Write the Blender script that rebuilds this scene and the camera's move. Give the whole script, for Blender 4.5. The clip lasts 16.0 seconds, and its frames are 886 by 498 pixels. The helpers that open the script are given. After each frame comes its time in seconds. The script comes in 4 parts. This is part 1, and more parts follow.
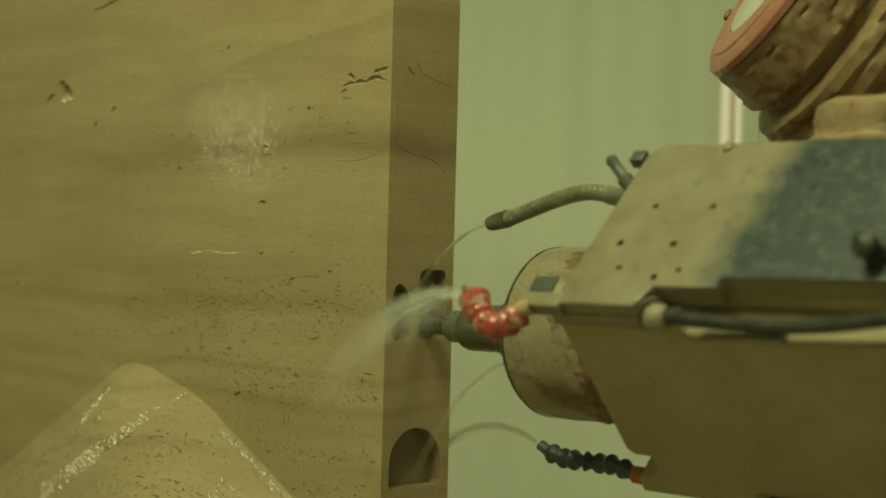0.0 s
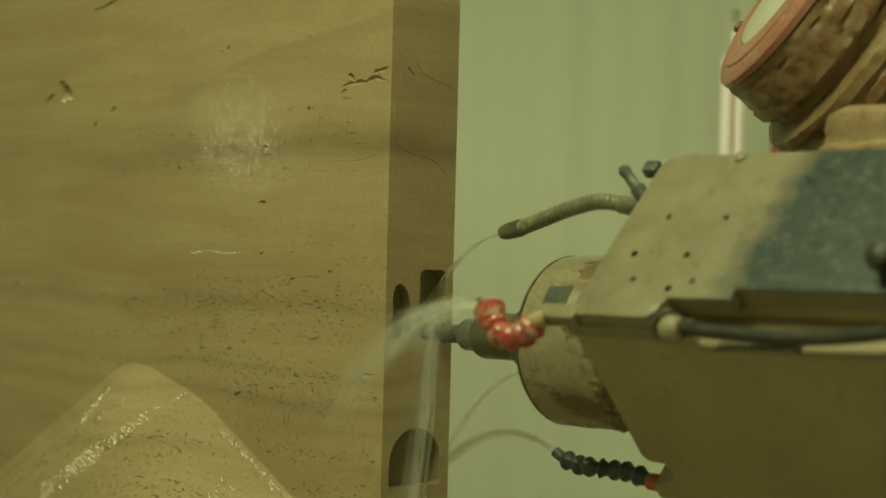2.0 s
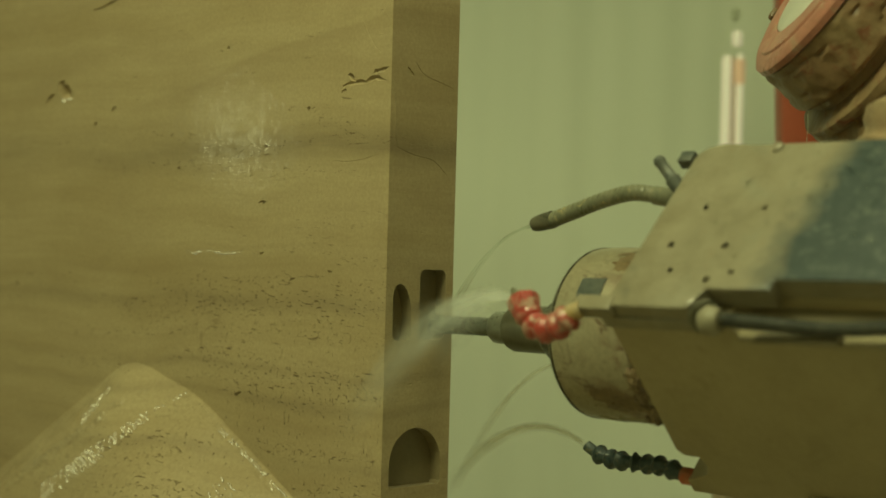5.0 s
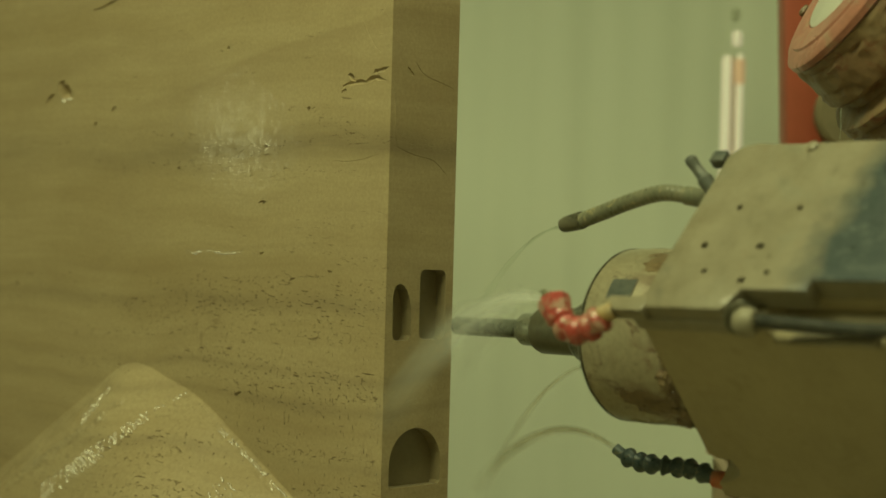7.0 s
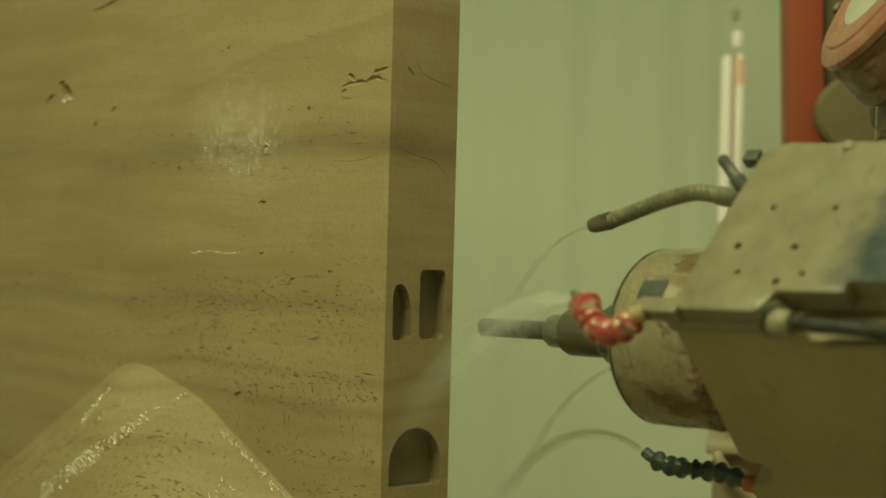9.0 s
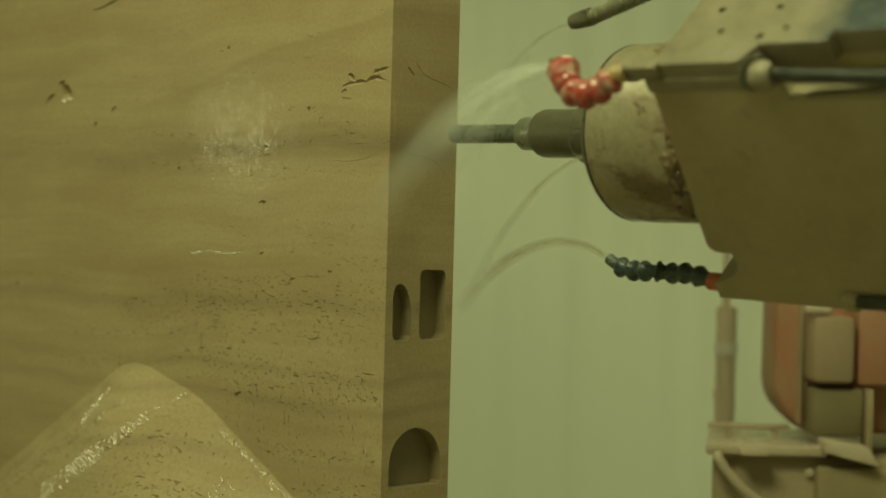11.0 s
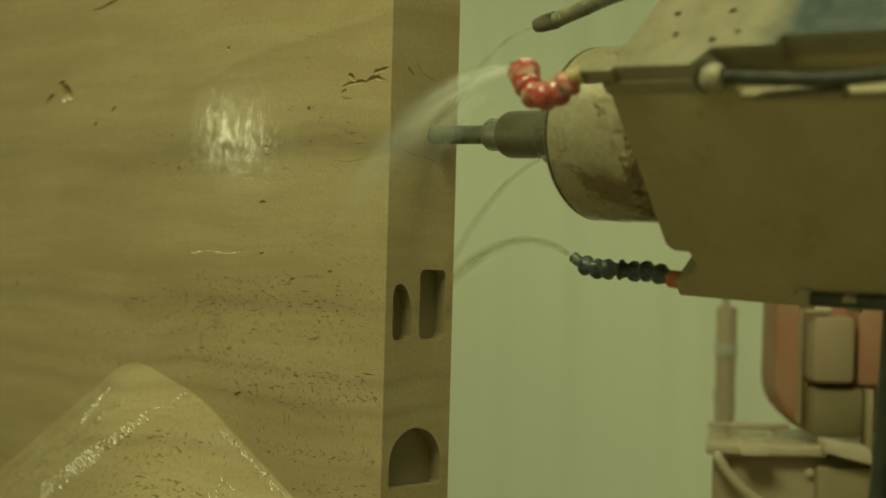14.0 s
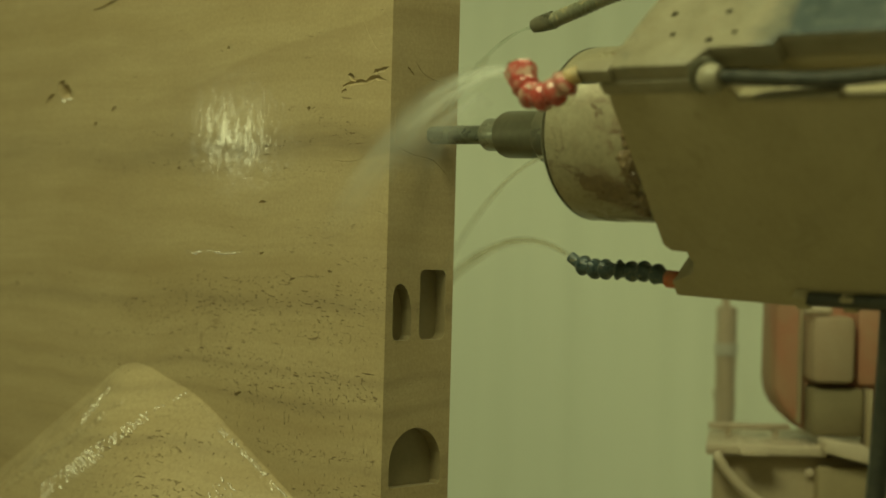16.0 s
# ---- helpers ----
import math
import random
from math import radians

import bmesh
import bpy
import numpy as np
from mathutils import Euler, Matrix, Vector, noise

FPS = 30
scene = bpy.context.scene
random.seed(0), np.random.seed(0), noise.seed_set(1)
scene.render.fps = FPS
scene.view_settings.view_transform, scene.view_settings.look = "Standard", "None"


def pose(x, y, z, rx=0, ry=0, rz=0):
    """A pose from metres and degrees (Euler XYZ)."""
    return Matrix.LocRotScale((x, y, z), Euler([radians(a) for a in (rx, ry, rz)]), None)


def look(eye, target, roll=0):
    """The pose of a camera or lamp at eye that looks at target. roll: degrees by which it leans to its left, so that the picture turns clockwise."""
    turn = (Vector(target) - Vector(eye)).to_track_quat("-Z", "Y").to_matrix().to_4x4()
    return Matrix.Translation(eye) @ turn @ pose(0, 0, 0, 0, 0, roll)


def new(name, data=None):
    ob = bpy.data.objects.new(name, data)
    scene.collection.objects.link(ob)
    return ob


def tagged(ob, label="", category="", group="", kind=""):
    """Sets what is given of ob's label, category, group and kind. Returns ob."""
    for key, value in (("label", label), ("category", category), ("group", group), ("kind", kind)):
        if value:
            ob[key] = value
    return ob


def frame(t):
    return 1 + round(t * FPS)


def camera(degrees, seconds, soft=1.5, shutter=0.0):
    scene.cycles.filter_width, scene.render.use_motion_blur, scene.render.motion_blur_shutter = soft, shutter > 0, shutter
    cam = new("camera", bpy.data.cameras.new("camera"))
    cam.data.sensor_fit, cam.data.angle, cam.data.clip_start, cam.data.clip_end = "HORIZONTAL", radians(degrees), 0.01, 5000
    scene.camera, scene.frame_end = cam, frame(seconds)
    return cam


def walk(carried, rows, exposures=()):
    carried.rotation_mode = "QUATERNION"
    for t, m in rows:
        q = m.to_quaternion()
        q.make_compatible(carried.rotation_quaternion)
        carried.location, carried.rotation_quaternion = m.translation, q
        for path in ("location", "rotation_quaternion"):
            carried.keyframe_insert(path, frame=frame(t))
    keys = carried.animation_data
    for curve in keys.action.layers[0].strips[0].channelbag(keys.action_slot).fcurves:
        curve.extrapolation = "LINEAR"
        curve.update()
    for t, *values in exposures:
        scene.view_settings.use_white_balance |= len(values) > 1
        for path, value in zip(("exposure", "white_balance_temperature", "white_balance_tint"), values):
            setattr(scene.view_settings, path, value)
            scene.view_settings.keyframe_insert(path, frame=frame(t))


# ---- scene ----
cam = camera(29.3, 16.0, soft=1.6, shutter=0.3)
EYE = Vector((0, 0, 1.4))
VIEW = look(EYE, (0, 3, 1.4), 1.5)
walk(cam, [(0.0, VIEW), (16.0, VIEW)], [(0.0, 0.0), (16.0, 0.0)])
cam.data.dof.use_dof = True
cam.data.dof.focus_distance = 2.64
cam.data.dof.aperture_fstop = 2.2

# ---- light: greenish tubes overhead, added fills at the back, a work lamp by the stone ----
TUBE = (0.94, 1.0, 0.485)
world = bpy.data.worlds.new("world")
scene.world = world
world.use_nodes = True
world.node_tree.nodes["Background"].inputs[0].default_value = (0.5, 0.55, 0.3, 1)
world.node_tree.nodes["Background"].inputs[1].default_value = 0.05


def area_lamp(name, place, target, width, height, watts, colour=TUBE):
    data = bpy.data.lights.new(name, "AREA")
    data.shape, data.size, data.size_y, data.energy, data.color = "RECTANGLE", width, height, watts, colour
    ob = new(name, data)
    ob.matrix_world = look(place, target)
    return ob


area_lamp("ceiling_light_front", (-0.95, 0.95, 4.04), (-0.75, 1.5, 0), 1.5, 1.6, 114)
# added fill that lifts the back wall and the robot
area_lamp("ceiling_light_back", (1.0, 2.5, 4.04), (1.0, 2.7, 0), 1.3, 0.5, 20)
area_lamp("work_lamp_light", (-2.80, 3.09, 1.74), (-0.37, 2.87, 1.57), 0.078, 0.135, 1.0)
# unseen fill, added behind the translucent splash panels to brighten them evenly
area_lamp("panel_daylight", (0.3, 5.3, 0.75), (0.3, 4.3, 0.7), 4.5, 2.6, 27.5)


# ---- materials ----
def nodes_of(name):
    m = bpy.data.materials.new(name)
    m.use_nodes = True
    t = m.node_tree
    return m, t, t.nodes["Principled BSDF"]


def add(t, kind, **values):
    node = t.nodes.new("ShaderNode" + kind)
    for key, value in values.items():
        if key in ("operation", "blend_type", "data_type", "noise_dimensions", "feature", "distance"):
            if key == "operation":
                node.operation = value
            elif key == "blend_type":
                node.blend_type = value
            elif key == "data_type":
                node.data_type = value
            elif key == "feature":
                node.feature = value
        else:
            node.inputs[key.replace("_", " ")].default_value = value
    return node


def coords(t, sx=1, sy=1, sz=1):
    c = t.nodes.new("ShaderNodeTexCoord")
    m = t.nodes.new("ShaderNodeMapping")
    m.inputs["Scale"].default_value = (sx, sy, sz)
    t.links.new(c.outputs["Object"], m.inputs["Vector"])
    return m.outputs[0]


def ramp(t, source, stops):
    r = t.nodes.new("ShaderNodeValToRGB")
    els = r.color_ramp.elements
    while len(els) < len(stops):
        els.new(0.5)
    for e, (p, c) in zip(els, stops):
        e.position = p
        e.color = (c, c, c, 1) if isinstance(c, (int, float)) else (*c, 1)
    t.links.new(source, r.inputs[0])
    return r.outputs[0]


def noise_at(t, where, scale, detail=5, rough=0.6, distort=0.0):
    nn = add(t, "TexNoise", Scale=scale, Detail=detail, Roughness=rough, Distortion=distort)
    t.links.new(where, nn.inputs["Vector"])
    return nn.outputs["Fac"]


def mixed(t, fac, a, b, blend="MIX"):
    x = t.nodes.new("ShaderNodeMixRGB")
    x.blend_type = blend
    for sock, val in ((x.inputs[0], fac), (x.inputs[1], a), (x.inputs[2], b)):
        if isinstance(val, (int, float)):
            sock.default_value = val
        elif isinstance(val, tuple):
            sock.default_value = (*val, 1)
        else:
            t.links.new(val, sock)
    return x.outputs[0]


def bump(t, bsdf, height, strength=0.3, depth=0.002, normal=None):
    b = add(t, "Bump", Strength=strength, Distance=depth)
    t.links.new(height, b.inputs["Height"])
    if normal is not None:
        t.links.new(normal, b.inputs["Normal"])
    t.links.new(b.outputs[0], bsdf.inputs["Normal"])
    return b.outputs[0]


def worn(name, base, other, scale=14, rough=(0.35, 0.7), metal=0.0, low=0.4, high=0.65, relief=0.25, fine=120, third=None, grain=0.25):
    """A surface of one colour with patches of another, streaks of a third, fine grain and uneven gloss."""
    m, t, b = nodes_of(name)
    w = coords(t)
    big = noise_at(t, w, scale, 6, 0.65, 0.4)
    small = noise_at(t, w, fine, 4, 0.6)
    c = mixed(t, ramp(t, big, [(low, 0.0), (high, 1.0)]), base, other)
    if third:
        c = mixed(t, ramp(t, noise_at(t, w, scale * 2.3, 7, 0.7, 0.8), [(0.56, 0.0), (0.66, 1.0)]), c, third)
    c = mixed(t, ramp(t, small, [(0.3, grain), (0.7, 0.0)]), c, (0.02, 0.017, 0.01))
    t.links.new(c, b.inputs["Base Color"])
    t.links.new(ramp(t, big, [(0.35, rough[0]), (0.7, rough[1])]), b.inputs["Roughness"])
    b.inputs["Metallic"].default_value = metal
    bump(t, b, small, relief, 0.0015)
    return m


def travertine():
    """Cut beige travertine: soft bedding, rows of small dark pits, fine saw marks, a wet film."""
    m, t, b = nodes_of("travertine")
    w = coords(t)
    bend = noise_at(t, coords(t, 1.0, 1.0, 0.8), 2.6, 2, 0.4)
    comb = t.nodes.new("ShaderNodeCombineXYZ")
    k = add(t, "Math", operation="MULTIPLY_ADD")
    t.links.new(bend, k.inputs[0])
    k.inputs[1].default_value = 0.085
    k.inputs[2].default_value = -0.043
    t.links.new(k.outputs[0], comb.inputs[2])
    va = add(t, "VectorMath", operation="ADD")
    t.links.new(w, va.inputs[0])
    t.links.new(comb.outputs[0], va.inputs[1])

    def stretched(sx, sz, off=0.0):
        mp = t.nodes.new("ShaderNodeMapping")
        mp.inputs["Scale"].default_value = (sx, sx, sz)
        mp.inputs["Location"].default_value = (off, off, off)
        t.links.new(va.outputs[0], mp.inputs["Vector"])
        return mp.outputs[0]

    def times(p, q):
        x = add(t, "Math", operation="MULTIPLY")
        t.links.new(p, x.inputs[0])
        t.links.new(q, x.inputs[1])
        return x.outputs[0]

    bands = noise_at(t, stretched(0.8, 7.0), 1.3, 4, 0.55)
    lines = noise_at(t, stretched(2.2, 75.0), 1.0, 4, 0.6)
    cloud = noise_at(t, w, 5.0, 4, 0.55)
    sep = t.nodes.new("ShaderNodeSeparateXYZ")
    t.links.new(va.outputs[0], sep.inputs[0])

    def spread(source, low, high):
        mr = t.nodes.new("ShaderNodeMapRange")
        mr.inputs["From Min"].default_value, mr.inputs["From Max"].default_value = low, high
        t.links.new(source, mr.inputs["Value"])
        return mr.outputs[0]

    height = spread(sep.outputs[2], 0.85, 1.95)
    along = spread(sep.outputs[0], -1.2, 0.0)
    c = ramp(t, bands, [(0.30, (0.385, 0.293, 0.163)), (0.45, (0.432, 0.337, 0.196)), (0.58, (0.478, 0.380, 0.230)), (0.74, (0.415, 0.322, 0.187))])
    c = mixed(t, ramp(t, lines, [(0.33, 0.15), (0.55, 0.0)]), c, (0.25, 0.175, 0.09))
    # beds of darker stone at their own heights
    beds = ramp(t, height, [(0.17, 0.0), (0.185, 0.35), (0.20, 0.0), (0.255, 0.0), (0.268, 0.5), (0.28, 0.0), (0.295, 0.0), (0.308, 0.4), (0.32, 0.0), (0.385, 0.0), (0.405, 0.6), (0.425, 0.05), (0.60, 0.0), (0.645, 0.85), (0.69, 0.1), (0.71, 0.0)])
    c = mixed(t, times(times(beds, ramp(t, along, [(0.1, 0.4), (0.55, 1.0)])), ramp(t, noise_at(t, stretched(3, 20), 1.0, 4, 0.6), [(0.35, 0.25), (0.6, 1.0)])), c, (0.215, 0.165, 0.10))
    # a tilted bed that arches up towards the milled side
    tilt = add(t, "VectorMath", operation="DOT_PRODUCT")
    t.links.new(va.outputs[0], tilt.inputs[0])
    tilt.inputs[1].default_value = (-0.2, 0.0, 1.0)
    arch = ramp(t, spread(tilt.outputs["Value"], 1.66, 1.82), [(0.1, 0.0), (0.55, 0.32), (0.70, 0.5), (0.75, 0.0)])
    c = mixed(t, times(arch, ramp(t, along, [(0.35, 0.0), (0.6, 0.8)])), c, (0.30, 0.222, 0.125))
    c = mixed(t, ramp(t, cloud, [(0.45, 0.0), (0.75, 0.35)]), c, (0.52, 0.42, 0.26))
    c = mixed(t, ramp(t, noise_at(t, stretched(2.0, 5.0, 9.2), 1.6, 5, 0.6, 0.6), [(0.5, 0.0), (0.72, 0.28)]), c, (0.31, 0.23, 0.135))
    vein = ramp(t, noise_at(t, w, 7.0, 4, 0.6, 0.9), [(0.488, 0.0), (0.5, 0.7), (0.512, 0.0)])
    c = mixed(t, times(vein, ramp(t, noise_at(t, w, 3.3, 2, 0.5), [(0.62, 0.0), (0.72, 1.0)])), c, (0.18, 0.125, 0.07))
    c = mixed(t, ramp(t, noise_at(t, w, 180, 3, 0.6), [(0.35, 0.22), (0.65, 0.0)]), c, (0.2, 0.14, 0.07))
    zone = times(ramp(t, height, [(0.0, 0.8), (0.20, 0.75), (0.225, 0.25), (0.255, 0.3), (0.29, 0.8), (0.32, 0.75), (0.335, 0.4), (0.36, 0.85), (0.43, 0.85), (0.46, 0.45), (0.58, 0.28), (0.63, 0.7), (0.68, 0.55), (0.72, 0.2), (0.83, 0.5), (0.88, 0.1)]), ramp(t, along, [(0.0, 0.45), (0.45, 0.6), (0.62, 0.9), (0.8, 1.0)]))
    zone = times(zone, ramp(t, noise_at(t, stretched(3.0, 26.0, 3.7), 1.0, 3, 0.5), [(0.36, 0.0), (0.6, 1.0)]))
    small = ramp(t, noise_at(t, stretched(95, 300), 1.0, 2, 0.45), [(0.632, 0.0), (0.675, 1.0)])
    mid = ramp(t, noise_at(t, stretched(44, 240, 1.3), 1.0, 3, 0.5), [(0.662, 0.0), (0.692, 1.0)])
    slits = ramp(t, noise_at(t, stretched(16, 150, 5.1), 1.0, 3, 0.5), [(0.715, 0.0), (0.735, 0.8)])
    a1 = times(ramp(t, zone, [(0.28, 0.0), (0.55, 1.0)]), small)
    a2 = times(ramp(t, zone, [(0.22, 0.0), (0.45, 1.0)]), mid)
    both = add(t, "Math", operation="MAXIMUM")
    t.links.new(a1, both.inputs[0])
    t.links.new(a2, both.inputs[1])
    allp = add(t, "Math", operation="MAXIMUM")
    upright = times(ramp(t, noise_at(t, stretched(190, 90, 2.2), 1.0, 2, 0.5), [(0.675, 0.0), (0.71, 0.9)]), times(ramp(t, height, [(0.30, 1.0), (0.40, 0.0)]), ramp(t, along, [(0.5, 0.0), (0.7, 1.0)])))
    more = add(t, "Math", operation="MAXIMUM")
    t.links.new(both.outputs[0], more.inputs[0])
    t.links.new(upright, more.inputs[1])
    t.links.new(more.outputs[0], allp.inputs[0])
    t.links.new(slits, allp.inputs[1])
    # the milled side was cut clean: few pits there
    raw = t.nodes.new("ShaderNodeSeparateXYZ")
    t.links.new(w, raw.inputs[0])
    pits = times(allp.outputs[0], ramp(t, spread(raw.outputs[1], 0.0, 0.01), [(0.2, 1.0), (0.6, 0.2)]))
    soft = add(t, "Math", operation="MULTIPLY")
    t.links.new(pits, soft.inputs[0])
    soft.inputs[1].default_value = 0.72
    c = mixed(t, soft.outputs[0], c, (0.135, 0.088, 0.042))
    t.links.new(c, b.inputs["Base Color"])
    b.inputs["Roughness"].default_value = 0.55
    b.inputs["Specular IOR Level"].default_value = 0.3
    patchy = times(ramp(t, noise_at(t, coords(t, 60, 60, 38), 1.0, 5, 0.7), [(0.38, 0.05), (0.62, 0.62)]), ramp(t, noise_at(t, coords(t, 9, 9, 160), 1.0, 4, 0.6), [(0.35, 0.45), (0.6, 1.0)]))
    t.links.new(ramp(t, noise_at(t, w, 12, 4, 0.6), [(0.35, 0.07), (0.7, 0.16)]), b.inputs["Coat Roughness"])
    saw = noise_at(t, coords(t, 14, 14, 240), 1.0, 4, 0.6)
    ripple = noise_at(t, coords(t, 95, 95, 70), 1.0, 3, 0.5)
    n1 = bump(t, b, saw, 0.12, 0.002)
    n2 = bump(t, b, ripple, 0.125, 0.003, n1)
    inv = add(t, "Math", operation="SUBTRACT")
    inv.inputs[0].default_value = 1.0
    t.links.new(pits, inv.inputs[1])
    n3 = bump(t, b, inv.outputs[0], 0.8, 0.004, n2)
    # rows of short cutter marks along the folds of the carved shoulder
    def line(kx, kz, k0):
        dot = add(t, "VectorMath", operation="DOT_PRODUCT")
        t.links.new(w, dot.inputs[0])
        dot.inputs[1].default_value = (kx, 0.0, kz)
        x = add(t, "Math", operation="ADD")
        t.links.new(dot.outputs["Value"], x.inputs[0])
        x.inputs[1].default_value = k0
        return x.outputs[0]

    across = line(0.508, -0.861, 1.365)
    onward = line(0.861, 0.508, 0.0)
    edge = line(-0.495, -0.869, 0.762)
    v1 = t.nodes.new("ShaderNodeCombineXYZ")
    for sock, src, k in ((v1.inputs[0], onward, 190.0), (v1.inputs[1], across, 115.0)):
        mm = add(t, "Math", operation="MULTIPLY")
        t.links.new(src, mm.inputs[0])
        mm.inputs[1].default_value = k
        t.links.new(mm.outputs[0], sock)
    dashes = noise_at(t, v1.outputs[0], 1.0, 2, 0.5)
    band = ramp(t, spread(across, 0.0, 0.2), [(0.13, 0.0), (0.17, 0.5), (0.23, 0.5), (0.27, 0.0), (0.42, 0.0), (0.46, 1.0), (0.53, 1.0), (0.58, 0.0)])
    rim = ramp(t, spread(edge, -0.02, 0.06), [(0.18, 0.0), (0.26, 0.8), (0.34, 0.8), (0.45, 0.0)])
    low = ramp(t, spread(raw.outputs[2], 0.9, 1.2), [(0.75, 1.0), (0.85, 0.0)])
    rows = times(mixed(t, 1.0, band, rim, "LIGHTEN"), low)
    rows = times(rows, ramp(t, noise_at(t, w, 22, 3, 0.5), [(0.42, 0.0), (0.55, 1.0)]))
    front = ramp(t, spread(raw.outputs[1], -0.05, 0.05), [(0.44, 1.0), (0.47, 0.0)])
    rows = times(rows, front)
    t.links.new(mixed(t, rows, patchy, (1.0, 1.0, 1.0)), b.inputs["Coat Weight"])
    film = b.inputs["Coat Roughness"].links[0].from_socket
    t.links.new(mixed(t, rows, film, (0.2, 0.2, 0.2)), b.inputs["Coat Roughness"])
    n4 = bump(t, b, times(rows, dashes), 1.0, 0.0055, n3)
    t.links.new(n4, b.inputs["Coat Normal"])
    return m


def plate_paint():
    """Lime-crusted steel with blue paint showing where it was wiped."""
    m, t, b = nodes_of("crusted_plate")
    w = coords(t)
    crust = mixed(t, ramp(t, noise_at(t, w, 22, 7, 0.65, 0.5), [(0.35, 0.0), (0.7, 1.0)]), (0.222, 0.191, 0.126), (0.292, 0.256, 0.177))
    crust = mixed(t, ramp(t, noise_at(t, w, 60, 5, 0.6), [(0.6, 0.0), (0.8, 0.5)]), crust, (0.26, 0.19, 0.115))
    crust = mixed(t, ramp(t, noise_at(t, w, 11, 4, 0.6, 0.6), [(0.55, 0.0), (0.72, 0.45)]), crust, (0.22, 0.22, 0.165))
    blue = mixed(t, ramp(t, noise_at(t, w, 75, 6, 0.7), [(0.50, 0.0), (0.74, 0.6)]), (0.03, 0.047, 0.05), (0.17, 0.195, 0.17))
    sep = t.nodes.new("ShaderNodeSeparateXYZ")
    t.links.new(w, sep.inputs[0])
    edge = add(t, "Math", operation="MULTIPLY_ADD")
    t.links.new(noise_at(t, w, 9, 5, 0.55), edge.inputs[0])
    edge.inputs[1].default_value = 0.16
    t.links.new(sep.outputs[0], edge.inputs[2])
    skew = add(t, "Math", operation="MULTIPLY_ADD")
    t.links.new(sep.outputs[1], skew.inputs[0])
    skew.inputs[1].default_value = -0.1
    t.links.new(edge.outputs[0], skew.inputs[2])
    f = t.nodes.new("ShaderNodeMapRange")
    f.inputs["From Min"].default_value = 0.475
    f.inputs["From Max"].default_value = 0.53
    t.links.new(skew.outputs[0], f.inputs["Value"])
    spot = ramp(t, noise_at(t, w, 8, 4, 0.5), [(0.62, 0.0), (0.72, 0.4)])
    upper = t.nodes.new("ShaderNodeMapRange")
    upper.inputs["From Min"].default_value, upper.inputs["From Max"].default_value = 0.2175, 0.2195
    t.links.new(sep.outputs[2], upper.inputs["Value"])
    mask = mixed(t, 1.0, mixed(t, 1.0, f.outputs[0], upper.outputs[0], "MULTIPLY"), spot, "LIGHTEN")
    c = mixed(t, mask, crust, blue)
    t.links.new(c, b.inputs["Base Color"])
    t.links.new(ramp(t, noise_at(t, w, 30, 5, 0.6), [(0.3, 0.35), (0.7, 0.75)]), b.inputs["Roughness"])
    b.inputs["Coat Weight"].default_value = 0.4
    b.inputs["Coat Roughness"].default_value = 0.14
    lumps = bump(t, b, noise_at(t, w, 38, 3, 0.5), 0.35, 0.005)
    bump(t, b, noise_at(t, w, 110, 5, 0.65), 0.4, 0.002, lumps)
    return m


def water_film(name, alpha, least=0.15, tint=(0.86, 0.89, 0.85)):
    """Aerated water: a thin white veil that scatters light both ways, densest in its core."""
    m, t, b = nodes_of(name)
    b.inputs["Base Color"].default_value = (*tint, 1)
    b.inputs["Roughness"].default_value = 0.3
    tl = t.nodes.new("ShaderNodeBsdfTranslucent")
    tl.inputs["Color"].default_value = (*tint, 1)
    clear = t.nodes.new("ShaderNodeBsdfTransparent")
    m1, m2 = t.nodes.new("ShaderNodeMixShader"), t.nodes.new("ShaderNodeMixShader")
    m1.inputs[0].default_value = 0.5
    t.links.new(b.outputs[0], m1.inputs[1])
    t.links.new(tl.outputs[0], m1.inputs[2])
    dense = t.nodes.new("ShaderNodeAttribute")
    dense.attribute_name = "dense"
    uv = t.nodes.new("ShaderNodeAttribute")
    uv.attribute_name = "flow"
    streak = ramp(t, noise_at(t, uv.outputs["Vector"], 1.0, 5, 0.6), [(0.32, alpha * least), (0.68, alpha)])
    k = add(t, "Math", operation="MULTIPLY")
    t.links.new(dense.outputs["Fac"], k.inputs[0])
    t.links.new(streak, k.inputs[1])
    t.links.new(k.outputs[0], m2.inputs[0])
    t.links.new(clear.outputs[0], m2.inputs[1])
    t.links.new(m1.outputs[0], m2.inputs[2])
    t.links.new(m2.outputs[0], t.nodes["Material Output"].inputs["Surface"])
    return m


def clear_water():
    m, t, b = nodes_of("clear_water")
    b.inputs["Base Color"].default_value = (0.95, 0.98, 0.95, 1)
    b.inputs["Roughness"].default_value = 0.04
    b.inputs["IOR"].default_value = 1.2
    b.inputs["Transmission Weight"].default_value = 1.0
    return m


